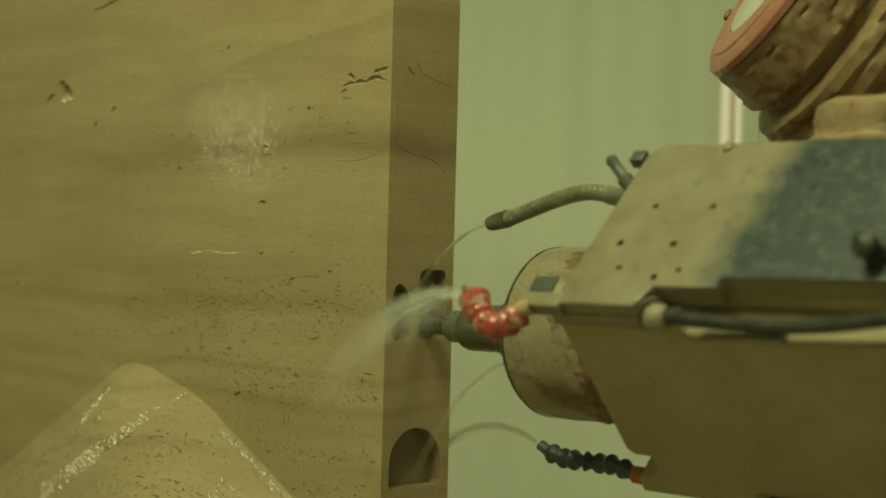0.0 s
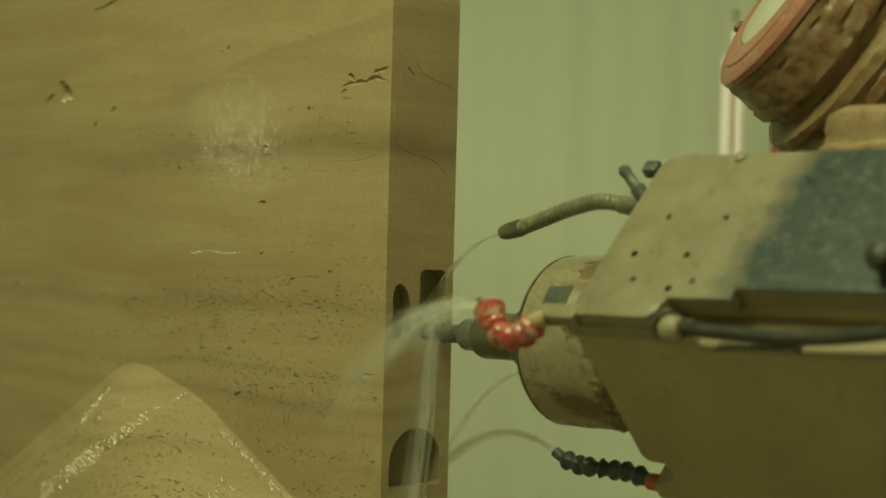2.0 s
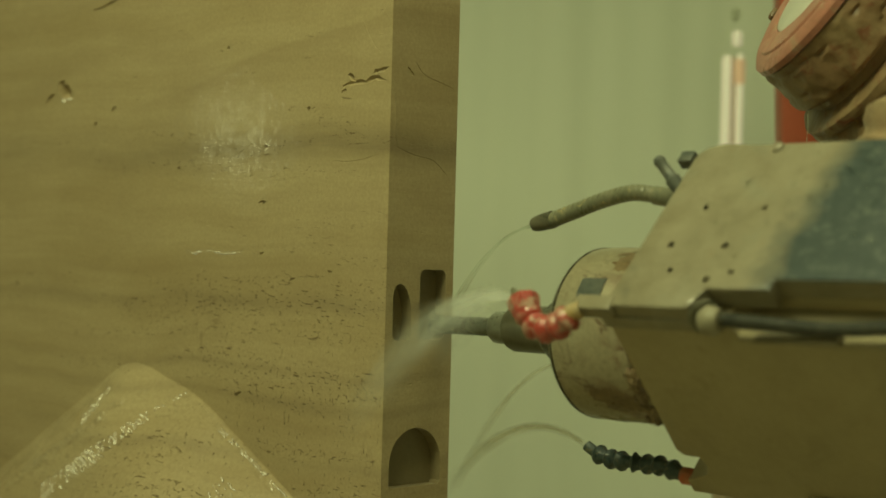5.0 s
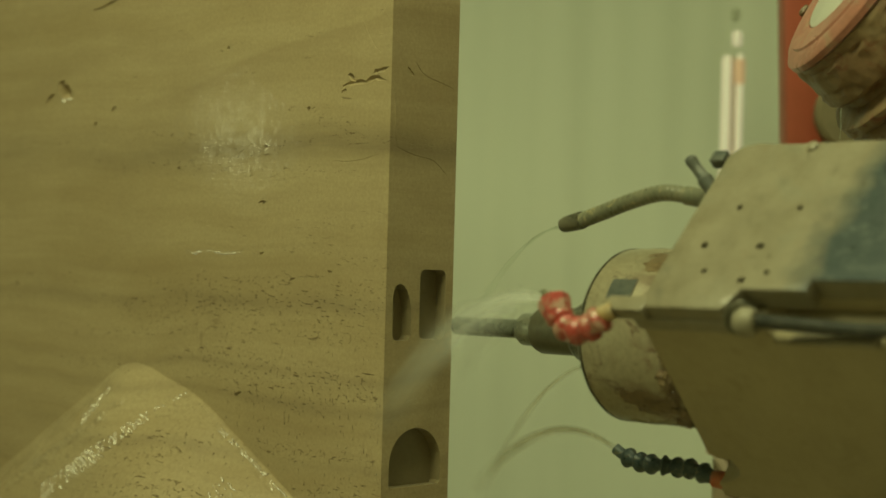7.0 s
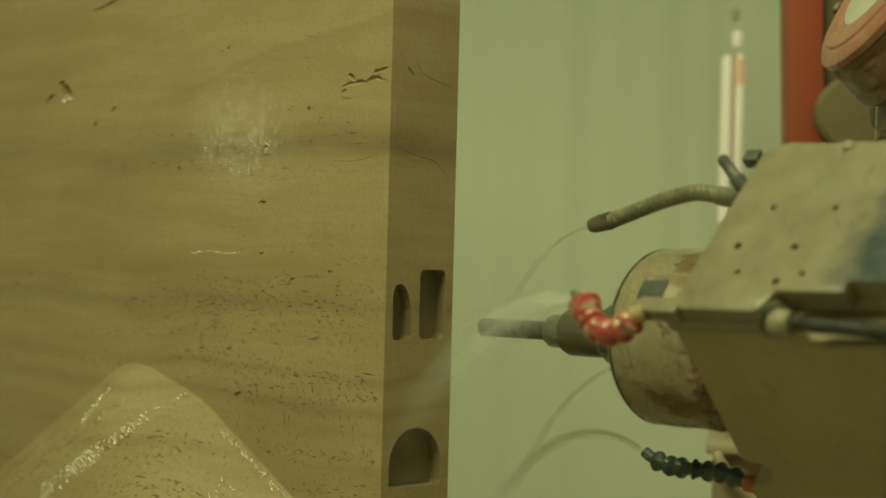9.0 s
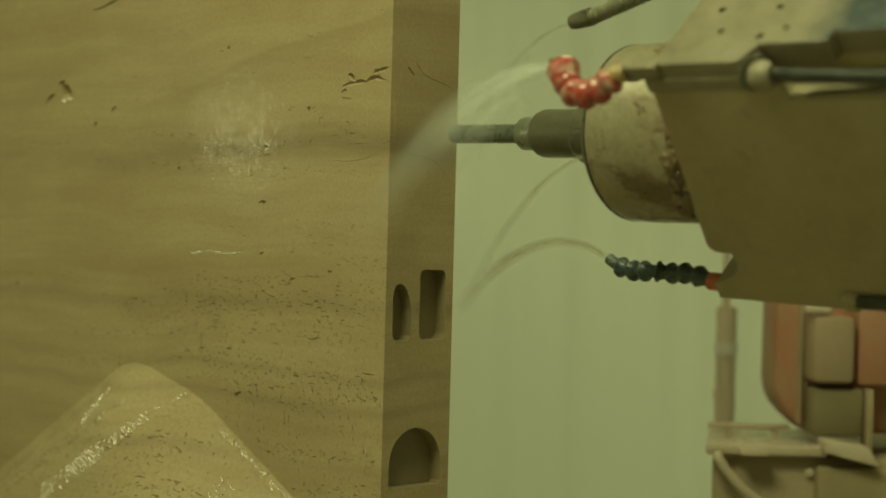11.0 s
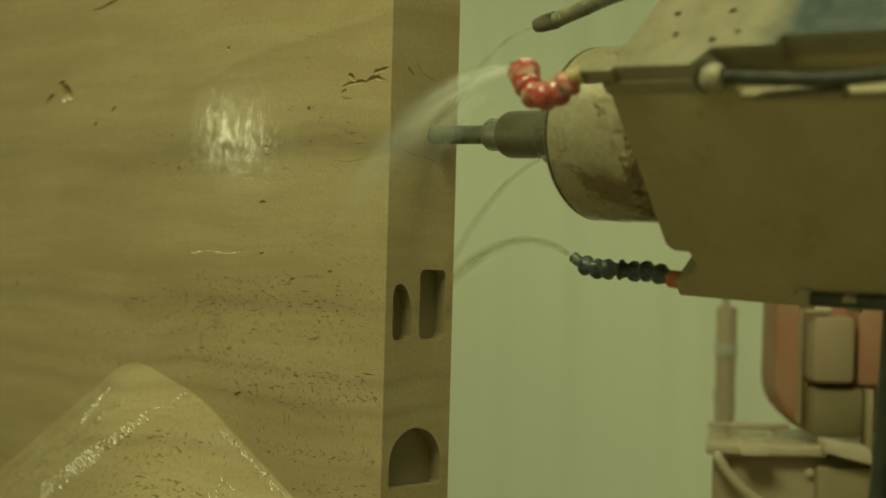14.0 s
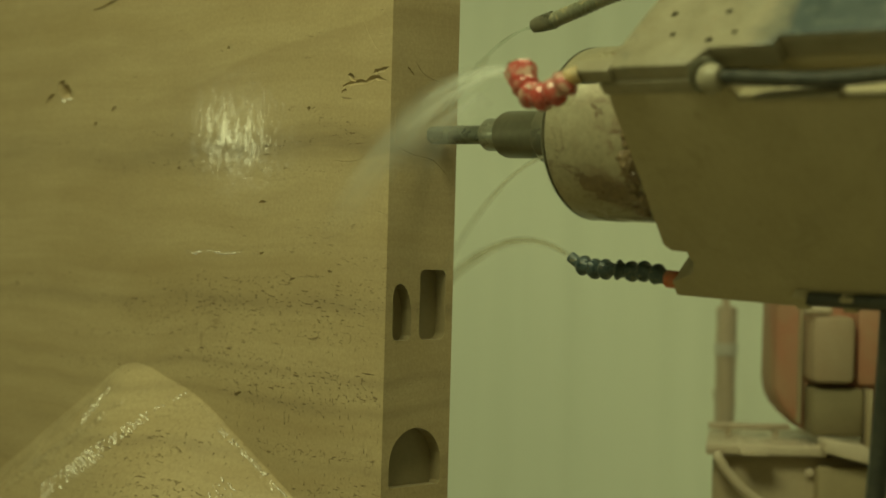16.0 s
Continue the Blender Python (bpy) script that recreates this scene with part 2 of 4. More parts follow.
def panel_sheet():
    """Milky greenish plastic sheet that lets the added fill through, with faint upright streaks."""
    m, t, b = nodes_of("panel_sheet")
    streak = noise_at(t, coords(t, 3.2, 3.2, 0.12), 1.6, 4, 0.55)
    c = ramp(t, streak, [(0.3, (0.64, 0.68, 0.56)), (0.7, (0.68, 0.71, 0.59))])
    t.links.new(c, b.inputs["Base Color"])
    b.inputs["Roughness"].default_value = 0.4
    tr = t.nodes.new("ShaderNodeBsdfTranslucent")
    t.links.new(c, tr.inputs["Color"])
    mx = t.nodes.new("ShaderNodeMixShader")
    mx.inputs[0].default_value = 0.5
    t.links.new(b.outputs[0], mx.inputs[1])
    t.links.new(tr.outputs[0], mx.inputs[2])
    t.links.new(mx.outputs[0], t.nodes["Material Output"].inputs["Surface"])
    return m


STONE = travertine()
WET_STONE = worn("wet_stone", (0.43, 0.33, 0.19), (0.38, 0.29, 0.165), 30, (0.16, 0.22), relief=0.0)
WET_STONE.node_tree.nodes["Principled BSDF"].inputs["Coat Weight"].default_value = 1.0
WET_STONE.node_tree.nodes["Principled BSDF"].inputs["Coat Roughness"].default_value = 0.17
POCKET = worn("pocket_shade", (0.255, 0.205, 0.118), (0.29, 0.232, 0.135), 25, (0.3, 0.5), relief=0.1, grain=0.1)
PLATE = plate_paint()
HOUSING = worn("housing_grey", (0.375, 0.312, 0.187), (0.43, 0.364, 0.225), 5, (0.5, 0.75), third=(0.36, 0.30, 0.18), relief=0.05, grain=0.08)
STEEL = worn("limed_steel", (0.39, 0.345, 0.235), (0.33, 0.285, 0.185), 9, (0.2, 0.5), 0.15, third=(0.17, 0.12, 0.075))
def spindle_skin():
    """Pale slurry over steel, with brown smears towards the housing."""
    m = STEEL.copy()
    m.name = "spindle_skin"
    t = m.node_tree
    b = t.nodes["Principled BSDF"]
    was = b.inputs["Base Color"].links[0].from_socket
    w = coords(t)
    sep = t.nodes.new("ShaderNodeSeparateXYZ")
    t.links.new(w, sep.inputs[0])
    mr = t.nodes.new("ShaderNodeMapRange")
    mr.inputs["From Min"].default_value, mr.inputs["From Max"].default_value = 0.02, 0.19
    t.links.new(sep.outputs[0], mr.inputs["Value"])
    k = add(t, "Math", operation="MULTIPLY")
    t.links.new(ramp(t, mr.outputs[0], [(0.15, 0.0), (0.45, 0.55), (0.8, 1.0)]), k.inputs[0])
    t.links.new(ramp(t, noise_at(t, coords(t, 1.0, 1.6, 1.6), 13, 5, 0.6, 0.7), [(0.50, 0.0), (0.60, 1.0)]), k.inputs[1])
    t.links.new(mixed(t, k.outputs[0], was, (0.15, 0.085, 0.05)), b.inputs["Base Color"])
    b.inputs["Coat Weight"].default_value = 0.4
    b.inputs["Coat Roughness"].default_value = 0.15
    return m


SPINDLE = spindle_skin()
RIM = worn("wet_rim", (0.13, 0.13, 0.095), (0.23, 0.215, 0.15), 20, (0.2, 0.45), 0.4)
SLOT = worn("grey_slot", (0.085, 0.10, 0.095), (0.16, 0.165, 0.14), 30, (0.3, 0.5))
CHUCK = worn("chuck_steel", (0.145, 0.14, 0.095), (0.20, 0.19, 0.135), 12, (0.3, 0.5), 0.5)
SHANK = worn("tool_steel", (0.17, 0.19, 0.16), (0.25, 0.27, 0.22), 25, (0.2, 0.4), 0.7)
COLLET = worn("collet_steel", (0.36, 0.38, 0.31), (0.28, 0.29, 0.23), 30, (0.2, 0.4), 0.6)
RED_HOSE = worn("red_plastic", (0.46, 0.065, 0.05), (0.54, 0.34, 0.26), 52, (0.18, 0.5), low=0.50, high=0.60, relief=0.5, fine=200)
RED_HOSE.node_tree.nodes["Principled BSDF"].inputs["Coat Weight"].default_value = 0.7
RED_HOSE.node_tree.nodes["Principled BSDF"].inputs["Coat Roughness"].default_value = 0.08
AMBER = worn("amber_plastic", (0.50, 0.33, 0.13), (0.52, 0.42, 0.26), 40, (0.3, 0.5))
BLUE_HOSE = worn("navy_plastic", (0.032, 0.056, 0.066), (0.09, 0.125, 0.125), 40, (0.25, 0.5), third=(0.22, 0.2, 0.12))
ORANGE = worn("orange_plastic", (0.62, 0.13, 0.05), (0.5, 0.2, 0.1), 40, (0.3, 0.5))
GREY_HOSE = worn("grey_hose", (0.17, 0.175, 0.12), (0.25, 0.24, 0.165), 30, (0.25, 0.5), third=(0.42, 0.36, 0.2))
CLOT = worn("wet_clot", (0.17, 0.115, 0.06), (0.24, 0.175, 0.095), 40, (0.25, 0.5), third=(0.12, 0.065, 0.04), relief=0.5)
BLACK = worn("black_rubber", (0.028, 0.031, 0.027), (0.065, 0.064, 0.05), 30, (0.3, 0.55))
BRASS = worn("limed_brass", (0.35, 0.315, 0.225), (0.29, 0.255, 0.17), 40, (0.35, 0.6), 0.0)
RUST = worn("rusty_clay", (0.285, 0.178, 0.10), (0.325, 0.232, 0.13), 14, (0.3, 0.6), third=(0.24, 0.095, 0.055), relief=0.7)
DARK_RUST = worn("dark_rust", (0.20, 0.125, 0.07), (0.25, 0.17, 0.095), 14, (0.3, 0.6), third=(0.15, 0.07, 0.04), relief=0.6)
SLURRY = worn("dried_slurry", (0.44, 0.33, 0.20), (0.36, 0.24, 0.14), 16, (0.25, 0.55), third=(0.22, 0.12, 0.07), relief=0.5)
PINK = worn("faded_red_paint", (0.47, 0.215, 0.165), (0.43, 0.165, 0.12), 10, (0.25, 0.45), third=(0.44, 0.29, 0.205))
WHITE = worn("white_cap", (0.64, 0.63, 0.57), (0.60, 0.59, 0.53), 6, (0.35, 0.5), relief=0.05, grain=0.07)
ROBOT_RED = worn("robot_red", (0.48, 0.11, 0.066), (0.42, 0.105, 0.06), 5, (0.35, 0.5), relief=0.05, grain=0.07)
# dust tones of the far robot, also muted to imitate mist haze before it
ROBOT_DUST = worn("hazy_dusty_red", (0.43, 0.195, 0.125), (0.41, 0.28, 0.18), 5, (0.5, 0.7), grain=0.07)
DUST = worn("dusty_cover", (0.36, 0.285, 0.185), (0.42, 0.34, 0.23), 6, (0.5, 0.75), grain=0.07)
PINK_DUST = worn("pinkish_dust", (0.37, 0.265, 0.18), (0.40, 0.31, 0.215), 6, (0.5, 0.75), grain=0.07)
DARK_DUST = worn("dusty_dark", (0.32, 0.255, 0.15), (0.38, 0.31, 0.19), 6, (0.5, 0.75), grain=0.07)
JOINT = worn("dark_joint", (0.20, 0.16, 0.09), (0.25, 0.205, 0.12), 6, (0.5, 0.75), grain=0.07)
PALE = worn("pale_plastic", (0.60, 0.51, 0.40), (0.52, 0.43, 0.32), 8, (0.2, 0.4), relief=0.05, grain=0.07)
CURTAIN = panel_sheet()
# unseen floor, kept pale so that it bounces light up onto the head
CONCRETE = worn("pale_concrete", (0.36, 0.32, 0.22), (0.46, 0.41, 0.29), 2.5, (0.3, 0.6))
PLASTER = worn("grey_plaster", (0.42, 0.42, 0.36), (0.5, 0.5, 0.43), 1.5, (0.6, 0.8))
WATER = clear_water()
# beige tint imitates the dark surroundings that the clear jets refract
DULL_WATER = water_film("dull_water", 0.55, 0.5, (0.52, 0.50, 0.36))
VEIL = water_film("veil_spray", 0.44, 0.25)
TRICKLING = water_film("run_off", 0.36, 0.3)
HAZE = water_film("mist_spray", 0.26, 0.35)


# ---- mesh helpers ----
def mesh_of(name, bm, material, smooth=True):
    me = bpy.data.meshes.new(name)
    bmesh.ops.recalc_face_normals(bm, faces=bm.faces)
    for f in bm.faces:
        f.smooth = smooth
    bm.to_mesh(me)
    bm.free()
    me.materials.append(material)
    return me


def sharpen(me, degrees=35):
    bm = bmesh.new()
    bm.from_mesh(me)
    for e in bm.edges:
        if len(e.link_faces) == 2 and e.calc_face_angle(0) > radians(degrees):
            e.smooth = False
    bm.to_mesh(me)
    bm.free()
    return me


def part(name, bm, material, parent, label="", kind=""):
    ob = new(name, sharpen(mesh_of(name, bm, material)))
    ob.parent = parent
    return tagged(ob, label, kind=kind)


def thing(name, bm, material, label, category, group="", kind=""):
    return tagged(new(name, sharpen(mesh_of(name, bm, material))), label, category, group, kind)


def root(name, label, category, m=None, group=""):
    ob = new(name)
    ob.empty_display_size = 0.05
    if m is not None:
        ob.matrix_basis = m
    return tagged(ob, label, category, group)


def box(x0, x1, y0, y1, z0, z1, bevel=0.003, bm=None):
    bm = bm or bmesh.new()
    made = bmesh.ops.create_cube(bm, size=1)["verts"]
    for v in made:
        v.co = Vector(((x0 + x1) / 2 + v.co.x * (x1 - x0), (y0 + y1) / 2 + v.co.y * (y1 - y0), (z0 + z1) / 2 + v.co.z * (z1 - z0)))
    if bevel:
        edges = list({e for v in made for e in v.link_edges})
        bmesh.ops.bevel(bm, geom=edges, offset=bevel, segments=2, affect="EDGES", profile=0.5)
    return bm


def lathe(profile, axis=(1, 0, 0), start=(0, 0, 0), seg=48, bm=None):
    """A turned body: profile of (along, radius)."""
    bm = bm or bmesh.new()
    q = Vector((0, 0, 1)).rotation_difference(Vector(axis)).to_matrix()
    rings = []
    for s, r in profile:
        if r < 1e-6:
            rings.append([bm.verts.new(Vector(start) + q @ Vector((0, 0, s)))])
        else:
            rings.append([bm.verts.new(Vector(start) + q @ Vector((r * math.cos(2 * math.pi * i / seg), r * math.sin(2 * math.pi * i / seg), s))) for i in range(seg)])
    for a, b in zip(rings, rings[1:]):
        for i in range(seg):
            j = (i + 1) % seg
            if len(a) == 1 and len(b) == 1:
                continue
            if len(a) == 1:
                bm.faces.new((a[0], b[i], b[j]))
            elif len(b) == 1:
                bm.faces.new((a[i], b[0], a[j]))
            else:
                bm.faces.new((a[i], b[i], b[j], a[j]))
    for ring in (rings[0], rings[-1]):
        if len(ring) > 1:
            bm.faces.new(ring)
    return bm


def close_rings(profile, step):
    """The same profile with rings no further apart than step."""
    out = [profile[0]]
    for (a, r), (b, q) in zip(profile, profile[1:]):
        n = max(1, int(math.hypot(b - a, q - r) / step))
        out += [(a + (b - a) * k / n, r + (q - r) * k / n) for k in range(1, n + 1)]
    return out


def smooth_path(points, steps=8):
    """Points along a smooth curve through a few guide points."""
    p = [Vector(q) for q in points]
    p = [2 * p[0] - p[1]] + p + [2 * p[-1] - p[-2]]
    out = []
    for i in range(1, len(p) - 2):
        for k in range(steps):
            s = k / steps
            out.append(0.5 * (2 * p[i] + (p[i + 1] - p[i - 1]) * s + (2 * p[i - 1] - 5 * p[i] + 4 * p[i + 1] - p[i + 2]) * s * s + (3 * p[i] - p[i - 1] - 3 * p[i + 1] + p[i + 2]) * s ** 3))
    return out + [p[-2]]


def tube(points, radius, seg=14, bm=None, smooth=8):
    """A tube along a curve; radius is a number or a function of 0..1."""
    bm = bm or bmesh.new()
    pts = smooth_path(points, smooth)
    rings, side = [], None
    for i, q in enumerate(pts):
        d = (pts[min(i + 1, len(pts) - 1)] - pts[max(i - 1, 0)]).normalized()
        side = d.orthogonal().normalized() if side is None else (side - d * side.dot(d)).normalized()
        up = d.cross(side)
        r = radius(i / (len(pts) - 1)) if callable(radius) else radius
        rings.append([bm.verts.new(q + r * (math.cos(2 * math.pi * k / seg) * side + math.sin(2 * math.pi * k / seg) * up)) for k in range(seg)])
    for a, b in zip(rings, rings[1:]):
        for k in range(seg):
            bm.faces.new((a[k], a[(k + 1) % seg], b[(k + 1) % seg], b[k]))
    bm.faces.new(rings[0])
    bm.faces.new(rings[-1])
    return bm


def prism(outline, low, high, plane="xy", bevel=0.0):
    """An outline of (a, b) pulled from low to high along the third axis."""
    bm = bmesh.new()
    def at(a, b, c):
        return {"xy": (a, b, c), "xz": (a, c, b), "yz": (c, a, b)}[plane]
    lo = [bm.verts.new(at(a, b, low)) for a, b in outline]
    hi = [bm.verts.new(at(a, b, high)) for a, b in outline]
    bm.faces.new(lo)
    bm.faces.new(hi)
    for i in range(len(lo)):
        j = (i + 1) % len(lo)
        bm.faces.new((lo[i], lo[j], hi[j], hi[i]))
    bmesh.ops.recalc_face_normals(bm, faces=bm.faces)
    if bevel:
        bmesh.ops.bevel(bm, geom=list(bm.edges), offset=bevel, segments=2, affect="EDGES", profile=0.5)
    return bm


def carved(ob, cutters):
    """ob with the bodies of the bmeshes in cutters cut away for good."""
    for bm in cutters:
        bmesh.ops.recalc_face_normals(bm, faces=bm.faces)
        me = bpy.data.meshes.new("cutter")
        bm.to_mesh(me)
        bm.free()
        tool = new("cutter", me)
        tool.matrix_world = ob.matrix_world
        mod = ob.modifiers.new("cut", "BOOLEAN")
        mod.object, mod.operation, mod.solver = tool, "DIFFERENCE", "EXACT"
        bpy.context.view_layer.update()
        got = bpy.data.meshes.new_from_object(ob.evaluated_get(bpy.context.evaluated_depsgraph_get()))
        ob.modifiers.clear()
        if len(got.vertices) > 0.6 * len(ob.data.vertices):
            ob.data = got
        bpy.data.objects.remove(tool)
    return ob


# ---- the room ----
def room():
    x0, x1, y0, y1, top = -3.2, 3.0, -1.6, 4.3, 4.2
    thing("floor", box(x0, x1, y0, y1, -0.12, 0.0, 0), CONCRETE, "wet grey concrete floor under the machine", "floor", kind="structure")
    thing("ceiling", box(x0, x1, y0, y1, top, top + 0.1, 0), PLASTER, "pale plastered workshop ceiling", "ceiling", kind="structure")
    for name, c in (("wall_west", (x0 - 0.15, x0, y0, y1, 0, top)), ("wall_east", (x1, x1 + 0.15, y0, y1, 0, top)), ("wall_south", (x0, x1, y0 - 0.15, y0, 0, top))):
        thing(name, box(*c, 0), PLASTER, "grey plastered workshop wall", "wall", kind="structure")
    # the back of the cell: pale panel sheet with shallow upright folds
    bm = bmesh.new()
    cols, rows = 620, 2
    grid = []
    for i in range(cols + 1):
        x = x0 + (x1 - x0) * i / cols
        dep = 0.006 * math.sin(x * 2 * math.pi / 0.31) + 0.004 * math.sin(x * 2 * math.pi / 0.117 + 1) + 0.003 * noise.noise((x * 5, 0, 0))
        grid.append([bm.verts.new((x, y1 + dep, z)) for z in (0, top)])
    for a, b in zip(grid, grid[1:]):
        bm.faces.new((a[0], b[0], b[1], a[1]))
    thing("wall_north", bm, CURTAIN, "pale green splash panel wall with faint upright folds", "wall", kind="structure")


def fixtures():
    # the second housing only goes with the added back fill
    for place, lx, ly in (((-0.95, 0.95), 1.5, 1.6), ((1.0, 2.5), 1.3, 0.5)):
        lamp = root("ceiling_lamp", "unseen white lamp housing on the ceiling", "lamp", pose(place[0], place[1], 4.2), "ceiling lamps")
        part("housing", box(-lx / 2 - 0.03, lx / 2 + 0.03, -ly / 2 - 0.03, ly / 2 + 0.03, -0.1, 0.0, 0.01), PALE, lamp)
    lamp = root("work_lamp", "square work lamp on the wall", "lamp", look((-2.86, 3.10, 1.745), (-0.37, 2.87, 1.57)), "")
    part("housing", box(-0.2, 0.2, -0.26, 0.26, 0.0, 0.1, 0.01), BLACK, lamp)
    part("bracket", box(-0.03, 0.03, -0.03, 0.03, 0.1, 0.34, 0.004), BLACK, lamp)


room()
fixtures()

# ---- the stone ----
STONE_POSE = pose(-0.0855, 2.5915, 0, 0, 0, -44.35)
THICK, WIDE, TALL = 0.147, 1.7, 2.3


def lobe(x, z):
    """How far the carved shoulder stands out of the sawn face."""
    def beyond(p, q):
        dx, dz = q[0] - p[0], q[1] - p[1]
        return ((x - p[0]) * dz - (z - p[1]) * dx) / math.hypot(dx, dz)
    left = beyond((-1.09, 0.942), (-0.661, 1.190))
    cap = beyond((-0.70, 1.203), (-0.48, 1.143))
    right = beyond((-0.497, 1.160), (-0.202, 0.992))

    def softer(p, q, k):
        h = max(0.0, min(1.0, 0.5 + 0.5 * (q - p) / k))
        return q + (p - q) * h - k * h * (1 - h)

    if min(left, cap, right) <= -0.02:
        return 0.0
    rise = left * 0.85 if left < 0.088 else 0.0748 + (left - 0.088) * 0.22 + max(0.0, 1.1 - z) * 0.18
    d = softer(softer(rise, cap * 0.85, 0.035), right * 0.95, 0.012)
    if d <= 0:
        return 0.0
    # rows of cutter marks along the folds
    near = math.exp(-((left - 0.092) / 0.016) ** 2) + 0.8 * math.exp(-((left - 0.040) / 0.012) ** 2) * (1 if x < -0.68 else 0) + 0.7 * math.exp(-(right / 0.012) ** 2)
    mark = 0.0005 * near * math.sin((x * 0.861 + z * 0.508) * 2 * math.pi / 0.0125 + 2 * noise.noise((x * 9, z * 9, 4)))
    return d + mark * min(1, d / 0.012) + 0.0015 * noise.noise((x * 14, z * 14, 0.3)) * min(1, d / 0.01)


def stone_block():
    bm = bmesh.new()
    xs = [-WIDE + (WIDE - 1.15) * i / 6 for i in range(6)] + [-1.15 + 1.15 * i / 420 for i in range(421)]
    zs = [0.0, 0.3, 0.6, 0.8] + [0.85 + 0.38 * i / 150 for i in range(151)] + [1.3, 1.5, 1.7, 1.9, 2.1, TALL]
    front = [[bm.verts.new((x, -lobe(x, z), z)) for z in zs] for x in xs]
    for i in range(len(xs) - 1):
        for k in range(len(zs) - 1):
            bm.faces.new((front[i][k], front[i + 1][k], front[i + 1][k + 1], front[i][k + 1]))
    back = [[bm.verts.new((x, THICK, z)) for z in (0.0, TALL)] for x in (-WIDE, 0.0)]
    bm.faces.new((back[1][0], back[0][0], back[0][1], back[1][1]))
    bm.faces.new(front[-1] + [back[1][1], back[1][0]])
    bm.faces.new(list(reversed(front[0])) + [back[0][0], back[0][1]])
    bm.faces.new([r[-1] for r in front] + [back[1][1], back[0][1]])
    bm.faces.new([r[0] for r in reversed(front)] + [back[0][0], back[1][0]])
    bmesh.ops.recalc_face_normals(bm, faces=bm.faces)
    ob = tagged(new("stone_block", mesh_of("stone_block", bm, STONE, smooth=False)), "beige travertine block with pits and three milled pockets, wet", "stone block")
    ob.matrix_world = STONE_POSE

    def rounded(y0, y1, z0, z1, r, n=6):
        out = []
        for cy, cz, a0 in ((y1 - r, z0 + r, -90), (y1 - r, z1 - r, 0), (y0 + r, z1 - r, 90), (y0 + r, z0 + r, 180)):
            out += [(cy + r * math.cos(radians(a0 + 90 * i / n)), cz + r * math.sin(radians(a0 + 90 * i / n))) for i in range(n + 1)]
        return out

    quarter = [(0.016, 1.264), (0.022, 1.257), (0.050, 1.257), (0.056, 1.264), (0.0565, 1.285)]
    quarter += [(0.030 + 0.0265 * math.cos(radians(a)), 1.29 + 0.055 * math.sin(radians(a))) for a in (15, 35, 55, 75, 90)]
    quarter += [(0.024, 1.343), (0.018, 1.336), (0.0155, 1.325)]
    arch = [(0.020, 1.029), (0.125, 1.029), (0.1285, 1.034)]
    arch += [(0.072 + 0.0565 * math.cos(radians(a)), 1.064 + 0.0565 * math.sin(radians(a))) for a in range(0, 181, 15)]
    arch += [(0.0155, 1.034)]
    cuts = [prism(o, -0.022, 0.03, "yz") for o in (rounded(0.0735, 0.131, 1.257, 1.367, 0.012), quarter, arch)]
    # the natural hole and the torn vein in the sawn face
    rnd = random.Random(5)
    def chip(x, z, w, h, d, turn=0.0):
        bm = bmesh.new()
        bmesh.ops.create_icosphere(bm, subdivisions=3, radius=1.0)
        for v in bm.verts:
            k = 1 + 0.5 * noise.noise(v.co * 2.1 + Vector((x * 50, z * 50, 0)))
            a, c = v.co.x * w * k, v.co.z * h * k
            v.co = Vector((x + a * math.cos(turn) - c * math.sin(turn), v.co.y * d, z + a * math.sin(turn) + c * math.cos(turn)))
        return bm
    cuts += [chip(-0.943, 1.670, 0.018, 0.005, 0.005, 0.5)]

    def crack(points, wide, side=False, seed=0.0):
        """A torn, winding groove along a line in the sawn face, or in the milled side."""
        at = [Vector((0.0, a, c)) if side else Vector((a, 0.0, c)) for a, c in points]
        return tube(at, lambda s: wide * (0.35 + min(1, 7 * s, 7 * (1 - s)) * (0.75 + 0.8 * noise.noise((s * 7, seed, wide * 900)))), 8, smooth=6)

    cuts += [crack([(-0.914, 1.697), (-0.904, 1.689), (-0.890, 1.680), (-0.868, 1.670)], 0.0105, seed=11), crack([(-0.110, 1.652), (-0.097, 1.655), (-0.086, 1.656), (-0.070, 1.6575), (-0.057, 1.656), (-0.046, 1.660), (-0.035, 1.662), (-0.022, 1.659), (-0.010, 1.656)], 0.0033, seed=1),
             crack([(-0.098, 1.670), (-0.090, 1.666), (-0.082, 1.6585)], 0.0042, seed=2),
             crack([(-0.041, 1.669), (-0.032, 1.672), (-0.022, 1.673), (-0.007, 1.677)], 0.0032, seed=3),
             crack([(-0.112, 1.642), (-0.108, 1.645), (-0.100, 1.646)], 0.0022, seed=4),
             crack([(-0.066, 1.752), (-0.056, 1.735), (-0.044, 1.717), (-0.033, 1.706), (-0.023, 1.700)], 0.0010, seed=5),
             crack([(-0.126, 1.535), (-0.095, 1.533), (-0.060, 1.536), (-0.025, 1.543)], 0.0007, seed=6),
             crack([(0.034, 1.679), (0.040, 1.675), (0.048, 1.667)], 0.0022, True, 7),
             crack([(0.005, 1.644), (0.010, 1.61), (0.012, 1.58), (0.016, 1.556)], 0.0008, True, 8),
             crack([(0.013, 1.556), (0.035, 1.549), (0.055, 1.544), (0.080, 1.541), (0.099, 1.536), (0.126, 1.517)], 0.0008, True, 9),
             crack([(0.050, 1.69), (0.070, 1.672), (0.095, 1.664), (0.138, 1.655)], 0.0006, True, 10)]
